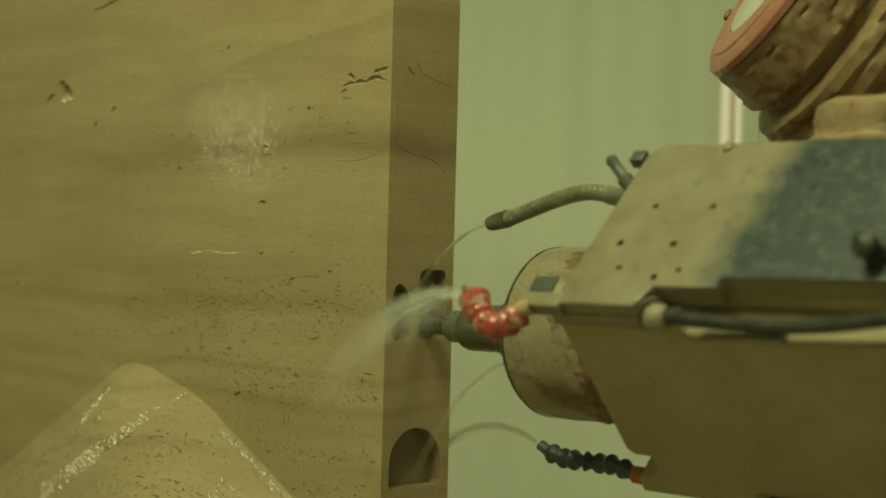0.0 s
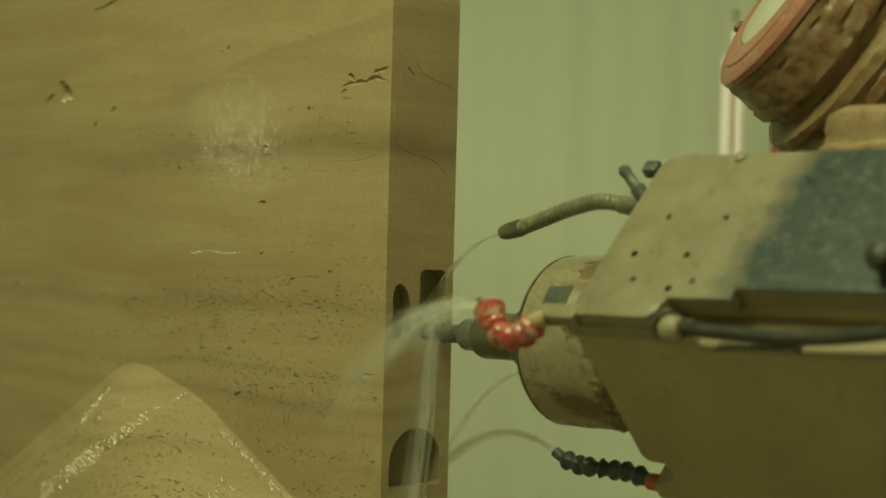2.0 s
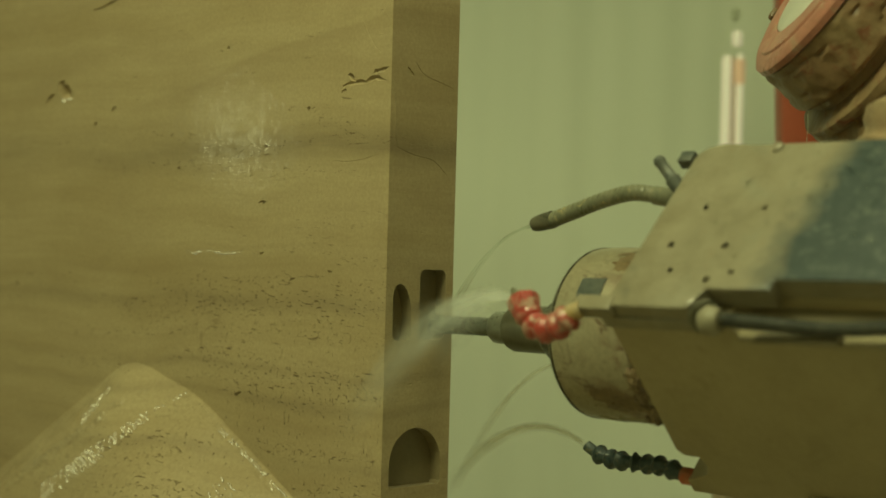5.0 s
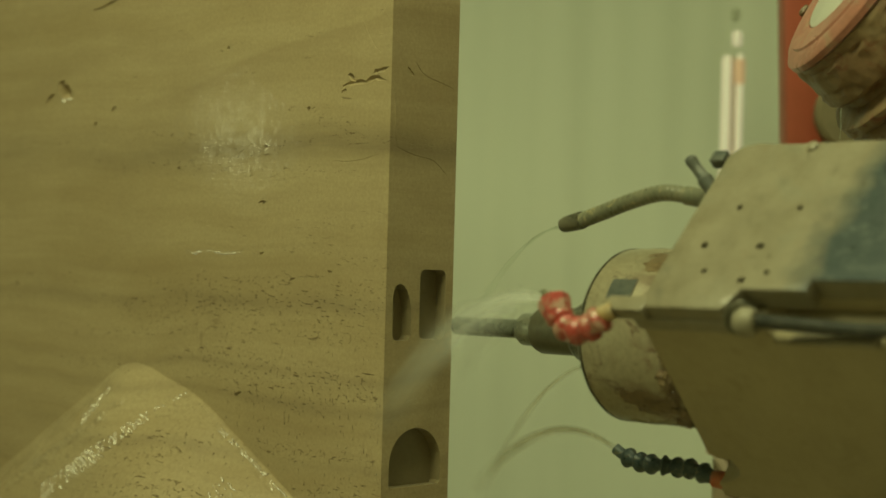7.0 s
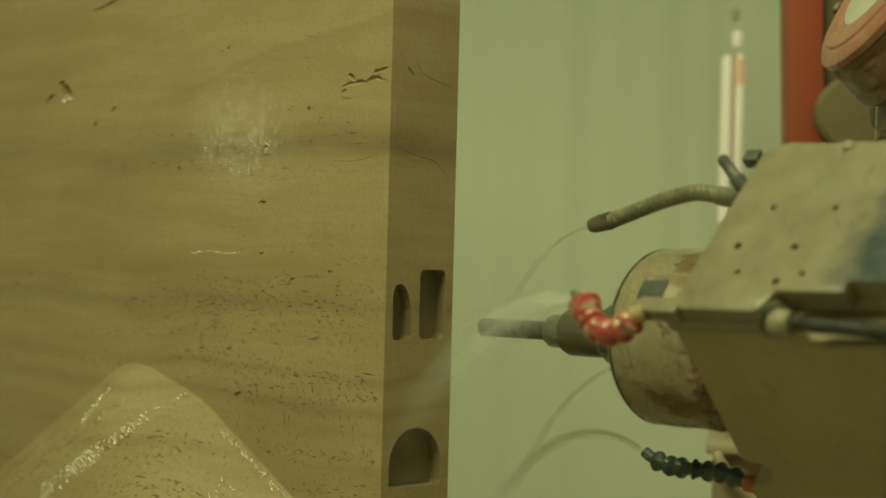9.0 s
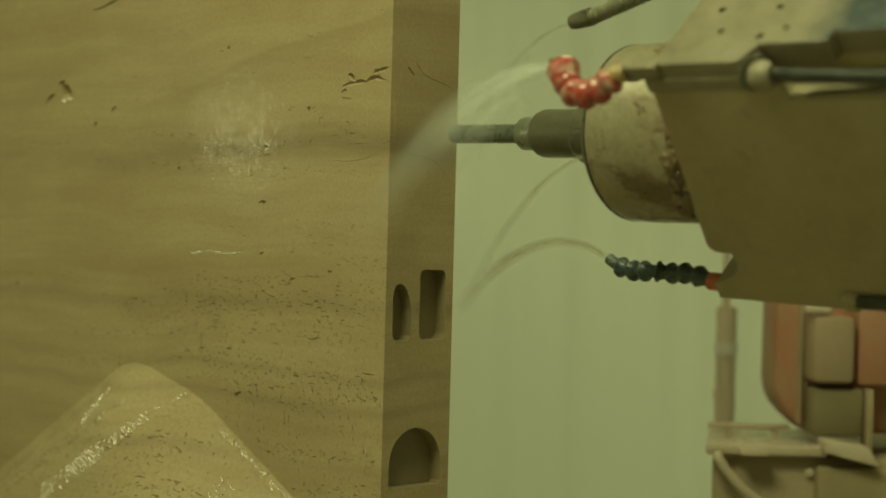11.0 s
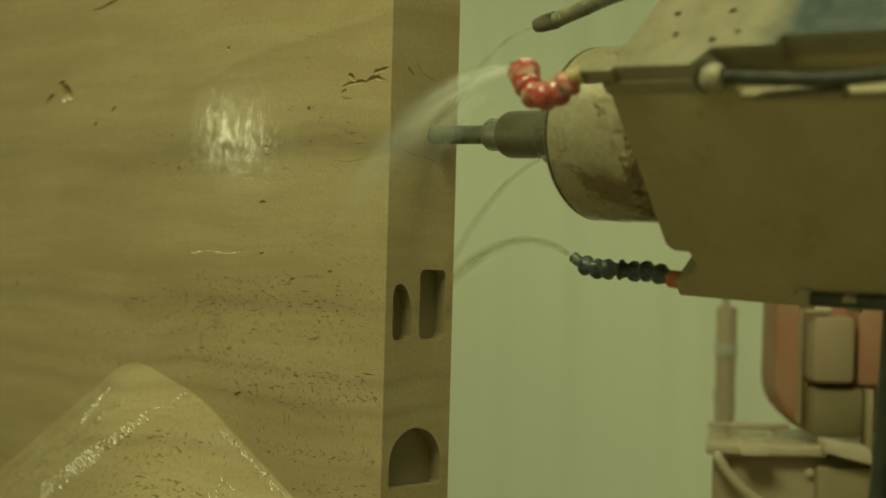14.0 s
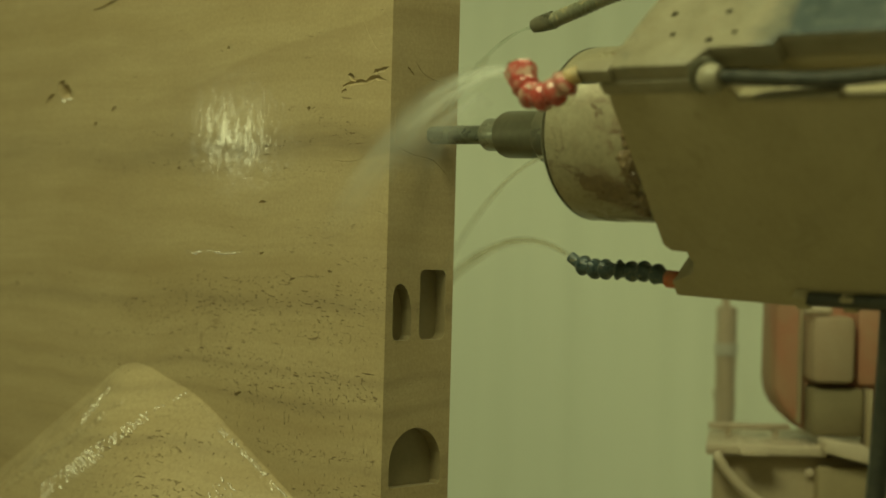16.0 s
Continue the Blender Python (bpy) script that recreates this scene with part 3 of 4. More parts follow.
    for x, z, w, h, a in ((-0.753, 1.834, 0.022, 0.0045, 0.2), (-0.79, 1.829, 0.020, 0.002, 0.1), (-0.732, 1.641, 0.010, 0.0045, 0.4), (-0.79, 1.615, 0.008, 0.003, 0.3), (-0.53, 1.53, 0.006, 0.002, 0.0), (-0.19, 1.62, 0.004, 0.004, 0.4), (-0.40, 1.73, 0.004, 0.005, 0.5), (-0.30, 1.47, 0.009, 0.0025, 0.1), (-0.22, 1.345, 0.007, 0.002, 0.2), (-0.30, 1.385, 0.006, 0.002, 0.3), (-0.13, 1.36, 0.006, 0.002, 0.0), (-0.35, 1.15, 0.007, 0.0025, 0.3)):
        cuts.append(chip(x, z, w, h, 0.004, a))
    def side_chip(y, z, w, h, d, turn=0.0):
        bm = chip(y, z, w, h, d, turn)
        for v in bm.verts:
            v.co = Vector((v.co.y, v.co.x, v.co.z))
        return bm
    cuts += [side_chip(0.148, 1.431, 0.006, 0.006, 0.006), side_chip(0.146, 1.19, 0.003, 0.006, 0.004)]
    carved(ob, cuts)
    # pocket faces take a darker stone colour, in place of the shade in deep cuts
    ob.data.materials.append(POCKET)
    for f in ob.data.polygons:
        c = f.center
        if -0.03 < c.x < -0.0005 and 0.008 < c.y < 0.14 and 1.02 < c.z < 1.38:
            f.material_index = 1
    return ob


BLOCK = stone_block()


def cutter_marks():
    """Short glossy scallops that the cutter left along the folds of the carved shoulder, tilted to glint."""
    rnd = random.Random(21)
    bm = bmesh.new()

    def facet(c, out, long, L, W):
        long = (long - out * long.dot(out)).normalized()
        wide = out.cross(long)
        top = [bm.verts.new(c + long * a * L + wide * b * W) for a, b in ((-1, 0), (-0.5, 0.9), (0.5, 1), (1, 0), (0.5, -0.9), (-0.5, -1))]
        low = [bm.verts.new(v.co - out * 0.006) for v in top]
        bm.faces.new(top)
        for i in range(6):
            bm.faces.new((top[i], top[(i + 1) % 6], low[(i + 1) % 6], low[i]))

    def scallop(x, z):
        # tilt fitted so that each facet mirrors the work lamp to the camera
        out = Vector((-0.0235 - 0.257 * x - 0.049 * z + rnd.gauss(0, 0.015), -1.0, 0.970 - 0.038 * x - 0.622 * z + rnd.gauss(0, 0.015))).normalized()
        long = Vector((0.80, 0, -0.60)) if rnd.random() < 0.85 else Vector((0.98, 0, -0.2))
        facet(Vector((x, -lobe(x, z) - 0.0009, z)), out, long, rnd.uniform(0.0025, 0.0052), rnd.uniform(0.0006, 0.0012))

    # a long scratch in the sawn face, its facets angled for a lamp glint
    for i in range(17):
        x = -0.505 + 0.145 * rnd.random() ** 0.8
        facet(Vector((x, -0.0007, 1.383 + rnd.gauss(0, 0.0014))), Vector((0.02 + rnd.gauss(0, 0.015), -0.99, 0.12 + rnd.gauss(0, 0.015))).normalized(), Vector((1, 0, 0.01)), rnd.uniform(0.004, 0.012), rnd.uniform(0.0003, 0.0006))

    # the wet lip under the natural hole, as facets angled to glint
    for i in range(9):
        facet(Vector((-0.900 + 0.032 * rnd.random(), -0.0007, 1.664 + rnd.gauss(0, 0.002))), Vector((0.128 + rnd.gauss(0, 0.02), -1.0, -0.036 + rnd.gauss(0, 0.02))).normalized(), Vector((1, 0, -0.15)), rnd.uniform(0.003, 0.007), rnd.uniform(0.0008, 0.0018))

    def row(p, q, count, spread, gap, lanes=4):
        # the marks lie in lanes beside one another along the fold
        step = Vector((q[0] - p[0], q[1] - p[1]))
        beside = Vector((-step.y, step.x)).normalized()
        for i in range(count):
            f = (i // lanes + 0.5) * lanes / count + rnd.gauss(0, 0.15) * lanes / count
            if noise.noise((f * 9, gap + 0.37, 0)) < -0.25 or rnd.random() < 0.12:
                continue
            off = beside * ((i % lanes) - (lanes - 1) / 2) * spread + beside * rnd.gauss(0, spread * 0.15)
            x, z = p[0] + step.x * f + off.x, p[1] + step.y * f + off.y
            if lobe(x, z) > 0.004:
                scallop(x, z)

    row((-0.482, 1.142), (-0.53, 1.108), 24, 0.004, 1.0, 2)
    row((-0.535, 1.10), (-0.595, 1.042), 72, 0.0062, 2.0)
    row((-0.595, 1.040), (-0.76, 0.938), 165, 0.0072, 5.0, 5)
    row((-0.670, 1.132), (-0.715, 1.074), 52, 0.0075, 3.0)
    row((-0.392, 1.089), (-0.215, 0.996), 120, 0.0032, 4.0, 2)
    row((-0.345, 1.005), (-0.300, 0.985), 36, 0.0075, 6.0)
    ob = new("cutter_mark", mesh_of("cutter_mark", bm, WET_STONE, smooth=False))
    ob.parent = BLOCK
    return tagged(ob, "glossy wet cutter marks and glint facets", kind="stuff")


cutter_marks()

# ---- the milling head ----
DOWN = Vector((-0.0098, -0.735, -0.678))
HEAD_ROWS = [
    (0.0, 0.1721, 2.4600, 1.2835, 47.33, -0.56, -44.33), (0.5, 0.1724, 2.4610, 1.2717, 47.58, -0.68, -44.24),
    (1.0, 0.1778, 2.4599, 1.2710, 47.77, -0.69, -44.36), (1.5, 0.1860, 2.4722, 1.2709, 47.89, -0.72, -44.30),
    (2.0, 0.1939, 2.4753, 1.2713, 47.99, -0.73, -44.52), (2.5, 0.1935, 2.4775, 1.2822, 47.89, -0.68, -44.40),
    (3.0, 0.1999, 2.4752, 1.2844, 47.83, -0.65, -44.55), (3.5, 0.2094, 2.4662, 1.2842, 47.81, -0.73, -44.66),
    (4.0, 0.2198, 2.4632, 1.2843, 47.94, -0.66, -44.69), (6.5, 0.2688, 2.4299, 1.2843, 47.91, -0.74, -45.20),
    (7.0, 0.2795, 2.4262, 1.2841, 47.88, -0.75, -45.23), (7.5, 0.2884, 2.4180, 1.2837, 47.84, -0.77, -45.34),
    (8.0, 0.2992, 2.4109, 1.2838, 47.80, -0.71, -45.52), (8.5, 0.3083, 2.4024, 1.2838, 47.81, -0.73, -45.62),
    (9.0, 0.3183, 2.3929, 1.2841, 47.85, -0.73, -45.80), (9.3, 0.3243, 2.3872, 1.2843, 47.85, -0.73, -45.85),
    (10.0, 0.3270, 2.3650, 1.3900, 46.40, 0.10, -45.20), (10.7, 0.2900, 2.3600, 1.5600, 44.40, 1.30, -44.30),
    (11.3, 0.2430, 2.4055, 1.5707, 44.16, 1.46, -44.18), (11.4, 0.2310, 2.4172, 1.5705, 44.16, 1.46, -44.18), (11.5, 0.2262, 2.4219, 1.5705, 44.16, 1.44, -44.16),
    (12.5, 0.2249, 2.4232, 1.5703, 44.14, 1.42, -44.14), (13.5, 0.2238, 2.4238, 1.5702, 44.16, 1.40, -44.13),
    (14.5, 0.2224, 2.4244, 1.5702, 44.16, 1.38, -44.12), (16.0, 0.2196, 2.4255, 1.5700, 44.18, 1.40, -44.12)]
HEAD_PATH = [(r[0], pose(*r[1:])) for r in HEAD_ROWS]


def bead_hose(points, radius, count, materials, parent, name, neck=1.0, flare=False):
    """A jointed coolant hose: a chain of ball-and-socket links."""
    path = smooth_path(points, 12)
    n = len(path) - 1
    for i in range(count):
        a, b = path[round(n * i / count)], path[round(n * (i + 1) / count)]
        d = b - a
        L = d.length
        prof = [(-0.1, 0.55), (0.06, 0.7), (0.2, 0.95), (0.45, 1.06), (0.68, 0.98), (0.82, 0.72), (1.0, 0.62), (1.12, 0.5)]
        if flare:
            prof = [(-0.1, 0.55), (0.08, 0.72), (0.35, 0.82), (0.58, 0.95), (0.74, 1.16), (0.86, 1.1), (0.93, 0.72), (1.1, 0.55)]
        prof = [(f * L, radius * (1.06 - (1.06 - g) * neck)) for f, g in prof]
        part(name, lathe(prof, d.normalized(), a, 18), materials[min(i, len(materials) - 1)], parent)


def milling_head():
    head = root("milling_head", "lime-crusted robot milling head with spindle, drill and coolant hoses", "milling head", HEAD_PATH[0][1])
    # spindle
    spindle = part("spindle_body", lathe([(-0.004, 0.10), (-0.004, 0.118), (0.003, 0.1235), (0.05, 0.1245), (0.052, 0.1235), (0.30, 0.1235)], seg=96), SPINDLE, head, "cylindrical spindle nose caked with pale slurry")
    part("rim", lathe([(-0.010, 0.098), (-0.010, 0.116), (-0.006, 0.1205), (-0.001, 0.124), (-0.001, 0.1)], seg=72), RIM, spindle, "dark wet front rim")
    part("nose", lathe([(0.004, 0.05), (-0.05, 0.05), (-0.06, 0.046), (-0.090, 0.045), (-0.096, 0.041), (-0.097, 0.03)]), RIM, head, "dark stepped spindle nose")
    drill = part("drill_chuck", lathe([(-0.095, 0.02), (-0.095, 0.033), (-0.098, 0.0355), (-0.172, 0.0355), (-0.179, 0.033), (-0.180, 0.02)]), CHUCK, head, "dark steel tool holder")
    part("collet", lathe([(-0.178, 0.012), (-0.178, 0.0248), (-0.213, 0.0248), (-0.219, 0.021), (-0.219, 0.012)], seg=6 * 5), COLLET, drill, "bright collet nut")
    bm = lathe([(-0.205, 0.0145), (-0.36, 0.0145), (-0.364, 0.0)], seg=24)
    part("shank", bm, SHANK, drill, "grey steel core drill")

    # crusted top plate with bolt holes
    outline = [(0.204, -0.134), (0.328, -0.134), (0.335, -0.123), (0.343, -0.101), (0.433, -0.101), (0.433, -0.084), (0.86, -0.082), (0.86, 0.147), (0.30, 0.149), (0.247, 0.153), (0.224, 0.147), (0.211, 0.132)]
    plate = part("top_plate", prism(outline, 0.188, 0.221, "xy", 0.0015), PLATE, head, "steel plate crusted with lime, blue paint wiped free")
    holes = [(0.2543, -0.0866), (0.275, -0.073), (0.337, -0.087), (0.367, -0.074), (0.254, -0.030), (0.337, -0.031), (0.275, 0.035), (0.365, 0.033)]
    carved(plate, [lathe([(0.205, 0.0042 if i in (1, 3, 6, 7) else 0.0052), (0.23, 0.0042 if i in (1, 3, 6, 7) else 0.0052)], (0, 0, 1), (x, y, 0), 14) for i, (x, y) in enumerate(holes)])
    rnd = random.Random(31)
    bm = bmesh.new()
    for i in range(150):
        x, y = rnd.uniform(0.27, 0.62), rnd.uniform(-0.08, 0.14)
        r = rnd.uniform(0.0008, 0.0022)
        bmesh.ops.create_icosphere(bm, subdivisions=2, radius=1.0, matrix=Matrix.Translation((x, y, 0.221)) @ Matrix.Diagonal((r, r * rnd.uniform(0.7, 1.5), r * 0.6, 1)))
    part("water_bead", bm, WATER, plate, "clear water beads on the plate", "stuff")
    part("knob", lathe([(0.0, 0.009), (0.004, 0.008), (0.006, 0.004), (0.0062, 0.0)], (0, 0, 1), (0.335, 0.141, 0.220), 16), PLATE, plate)
    # lower housing
    side = [(0.183, 0.186), (0.168, 0.07), (0.150, -0.045), (0.143, -0.090), (0.152, -0.101), (0.176, -0.102), (0.178, -0.122), (0.168, -0.140), (0.150, -0.150), (0.124, -0.160), (0.120, -0.188), (0.30, -0.192), (0.86, -0.162), (0.86, 0.160), (0.374, 0.164), (0.366, 0.186)]
    part("housing", prism(side, -0.128, 0.125, "xz", 0.003), HOUSING, head, "olive-grey machined spindle housing")
    part("edge_strip", box(0.186, 0.326, -0.1375, -0.125, 0.180, 0.200, 0.002), PLATE, head)
    part("ledge", box(0.376, 0.86, -0.136, -0.12, 0.158, 0.1655, 0.003), HOUSING, head)
    part("wedge", prism([(0.40, 0.166), (0.52, 0.166), (0.52, 0.176), (0.42, 0.170)], -0.138, -0.122, "xz", 0.001), PLATE, head)
    part("recess_wall", box(0.372, 0.86, -0.0835, -0.06, 0.1665, 0.1875, 0.001), HOUSING, head)
    bm = lathe([(-0.06, 0.132), (0.0, 0.132), (0.03, 0.130), (0.036, 0.122), (0.045, 0.120), (0.055, 0.124), (0.075, 0.12), (0.085, 0.10)], (0.02, 0.73, 0.68), (0.475, 0.27, 0.06), 96)
    for v in bm.verts:
        v.co += noise.noise_vector(v.co * 20) * 0.006
    part("tool_flange", bm, SLURRY, head, "round tool flange caked with wet brown slurry")
    # pressure hose on the side
    hose = part("side_hose", tube([(0.36, -0.128, 0.196), (0.42, -0.130, 0.194), (0.50, -0.131, 0.190), (0.58, -0.128, 0.192), (0.66, -0.12, 0.20), (0.80, -0.10, 0.215)], 0.009), BLACK, head, "black rubber pressure hose")
    part("fitting", lathe([(-0.013, 0.008), (-0.011, 0.0145), (-0.004, 0.0185), (0.006, 0.0185), (0.012, 0.015), (0.015, 0.0135), (0.016, 0.008)], (1, 0.03, 0), (0.353, -0.132, 0.197), 10), BRASS, hose, "crusted brass hose fitting")
    part("seat_ring", lathe([(-0.004, 0.012), (-0.003, 0.021), (0.0, 0.022), (0.003, 0.021), (0.003, 0.012)], (0.75, -0.6, 0.2), (0.343, -0.126, 0.197), 28), RIM, hose, "dark ring round the fitting")
    screw = part("eye_bolt", lathe([(0.0, 0.016), (0.016, 0.016), (0.019, 0.012), (0.028, 0.012), (0.036, 0.016), (0.045, 0.014), (0.050, 0.006), (0.0505, 0.0)], (0, -0.35, 0.94), (0.628, -0.045, 0.216), 20), BLACK, head, "black lifting bolt")
    # coolant hose with amber elbow and red links
    block = part("hose_block", box(0.152, 0.215, -0.142, -0.118, 0.203, 0.223, 0.003), PLATE, head)
    part("elbow", tube([(0.165, -0.138, 0.215), (0.152, -0.145, 0.215), (0.140, -0.150, 0.210)], 0.0115), AMBER, head, "amber plastic elbow")
    bead_hose([(0.152, -0.146, 0.214), (0.140, -0.154, 0.206), (0.119, -0.159, 0.1985), (0.096, -0.160, 0.197), (0.078, -0.151, 0.200), (0.066, -0.136, 0.208)], 0.0182, 5, [RED_HOSE], head, "red_hose_link", 0.75)
    nozzle = part("red_nozzle", lathe([(-0.018, 0.011), (-0.014, 0.0175), (-0.004, 0.0205), (0.006, 0.0225), (0.013, 0.0215), (0.017, 0.014), (0.015, 0.008)], (-0.45, 0.62, 0.3), (0.064, -0.134, 0.211), 9), RED_HOSE, head, "red plastic spray nozzle")
    part("nozzle_tip", lathe([(0.010, 0.006), (0.034, 0.0045), (0.035, 0.0)], (-0.8, 0.5, 0.1), (0.060, -0.129, 0.213), 12), GREY_HOSE, nozzle, "small grey nozzle tip")
    # grey hose above
    hose = part("grey_hose", tube([(0.150, 0.122, 0.147), (0.119, 0.126, 0.152), (0.072, 0.128, 0.158), (0.018, 0.124, 0.150), (-0.038, 0.114, 0.138), (-0.081, 0.104, 0.130), (-0.09, 0.102, 0.129)], lambda s: 0.0115 + 0.0006 * math.sin(s * 210), 16, smooth=24), GREY_HOSE, head, "grey ribbed metal coolant hose")
    part("nozzle", tube([(-0.082, 0.104, 0.130), (-0.098, 0.101, 0.1285), (-0.118, 0.096, 0.127)], lambda s: 0.0135 - 0.001 * s - 0.003 * s ** 6), RIM, hose, "black rubber nozzle")
    part("sleeve", tube([(0.108, 0.127, 0.153), (0.130, 0.125, 0.15), (0.152, 0.122, 0.147)], 0.0135), GREY_HOSE, hose)
    tap = part("tap", lathe([(0.0, 0.010), (0.02, 0.011), (0.024, 0.008), (0.044, 0.0075), (0.052, 0.009), (0.058, 0.006), (0.059, 0.0)], (-0.62, 0.5, 0.6), (0.180, 0.104, 0.184), 14), SLOT, head, "small black tap lever")
    part("lug", box(0.186, 0.208, 0.120, 0.139, 0.208, 0.2245, 0.002), SLOT, head, "small black square lug")
    # lower jointed hose
    bead_hose([(0.112, -0.116, -0.168), (0.067, -0.105, -0.166), (0.030, -0.099, -0.176), (0.0, -0.103, -0.168), (-0.038, -0.097, -0.178), (-0.073, -0.089, -0.178)], 0.0132, 7, [BLUE_HOSE], head, "navy_hose_link", 1.2, True)
    part("navy_nozzle", tube([(-0.070, -0.090, -0.178), (-0.080, -0.087, -0.174), (-0.091, -0.083, -0.169)], 0.0085), BLUE_HOSE, head, "navy round nozzle")
    part("orange_socket", lathe([(0.0, 0.0125), (0.016, 0.0125), (0.02, 0.010)], (0.99, -0.05, 0.0), (0.108, -0.1155, -0.168), 18), ORANGE, head, "orange hose socket")
    # underside line with clamps
    line = part("under_hose", tube([(0.33, -0.132, -0.170), (0.45, -0.134, -0.166), (0.60, -0.134, -0.158), (0.80, -0.13, -0.15)], 0.010), BLACK, head, "black hose under the housing")
    for x in (0.335, 0.405):
        part("clamp", box(x - 0.011, x + 0.011, -0.142, -0.120, -0.182, -0.158, 0.003), HOUSING, line)
    part("hanging_cable", tube([Vector((0.446, -0.09, -0.165)) + DOWN * (0.12 * k) + Vector((0.004 * math.sin(k), 0, 0)) for k in range(5)], 0.013), BLACK, head, "dark cable hanging under the housing")
    # brown clots where the spindle enters the housing, and a flat smear before them
    rnd = random.Random(14)

    def clots(name, spots, label):
        bm = bmesh.new()
        for x, turn, size, flat in spots:
            radial = Vector((0, -0.68, 0.73)) * math.cos(radians(turn)) + Vector((0, -0.735, -0.678)) * math.sin(radians(turn))
            c = Vector((x, 0, 0)) + radial * 0.1235
            along, round_ = Vector((1, 0, 0)), Vector((1, 0, 0)).cross(radial)
            for v in bmesh.ops.create_icosphere(bm, subdivisions=3, radius=1.0)["verts"]:
                k = 1 + 0.6 * noise.noise(v.co * 2 + Vector((x * 90, turn, 0)))
                p = v.co * size * k
                v.co = c + along * p.x * (1.9 if flat < 0.2 else 1.0) + round_ * p.y + radial * p.z * flat
        part(name, bm, CLOT, spindle, label, "stuff")

    clots("slurry_clot", [(0.152 - 0.018 * (i / 13) + rnd.uniform(-0.006, 0.006), 8 + 56 * i / 13 + rnd.uniform(-2, 2), rnd.uniform(0.007, 0.015), 0.55) for i in range(14)], "wet brown clots of slurry")
    clots("slurry_smear", [(rnd.uniform(0.06, 0.13), rnd.gauss(44, 5), rnd.uniform(0.008, 0.016), 0.08) for i in range(9)], "flat brown slurry smears")
    clots("slurry_cake", [(rnd.uniform(0.07, 0.16), rnd.uniform(-72, -48), rnd.uniform(0.006, 0.014), 0.12) for i in range(12)], "caked brown slurry on the spindle")
    # the dark dished recesses on the spindle
    for ax, length, ang0, ang1 in ((0.036, 0.042, 92, 106),):
        bm = bmesh.new()
        rows = []
        for i in range(13):
            an = radians(ang0 + (ang1 - ang0) * i / 12)
            rows.append([bm.verts.new((ax + length * f, rr * math.cos(an), rr * math.sin(an))) for rr in (0.1215, 0.1252) for f in (0.0, 0.5, 1.0)])
        for a, b in zip(rows, rows[1:]):
            for k in (0, 1, 3, 4):
                bm.faces.new((a[k], a[k + 1], b[k + 1], b[k]))
            bm.faces.new((a[0], a[3], b[3], b[0]))
            bm.faces.new((a[2], b[2], b[5], a[5]))
        for r in (rows[0], rows[-1]):
            bm.faces.new((r[0], r[1], r[2], r[5], r[4], r[3]))
        part("label_plate", bm, SLOT, spindle, "dark worn plate on the spindle")
    return head


HEAD = milling_head()

# ---- the robot's wrist over the head ----
WRIST_AXIS = Vector((-0.83, -0.09, 0.55)).normalized()
WRIST_TURN = Vector((0, 0, 1)).rotation_difference(WRIST_AXIS).to_matrix().to_4x4()
WRIST_HOME = Vector((0.469, 2.47, 1.801))
WRIST_ROWS = [(0.0, -0.004, 0.0, 0.0), (0.5, -0.0045, 0.001, -0.0121), (1.0, 0.0005, 0.0, -0.0133), (1.5, 0.0075, 0.01, -0.0149), (2.0, 0.0145, 0.012, -0.0153),
    (2.5, 0.0157, 0.014, -0.0043), (3.0, 0.023, 0.012, -0.002), (3.5, 0.0335, 0.006, -0.0016), (4.0, 0.0435, 0.003, -0.0006), (6.5, 0.095, -0.03, 0.0045),
    (7.0, 0.106, -0.032, 0.0053), (7.5, 0.116, -0.042, 0.0045), (8.0, 0.1265, -0.048, 0.0038), (8.5, 0.137, -0.057, 0.0045), (9.0, 0.148, -0.066, 0.0055),
    (9.3, 0.155, -0.07, 0.006), (10.0, 0.16, -0.09, 0.1235), (10.7, 0.12, -0.09, 0.3), (11.3, 0.075, -0.05, 0.31), (11.5, 0.06, -0.036, 0.31),
    (16.0, 0.053, -0.034, 0.31)]
WRIST_PATH = [(t, Matrix.Translation(WRIST_HOME + Vector((x, y, z))) @ WRIST_TURN) for t, x, y, z in WRIST_ROWS]


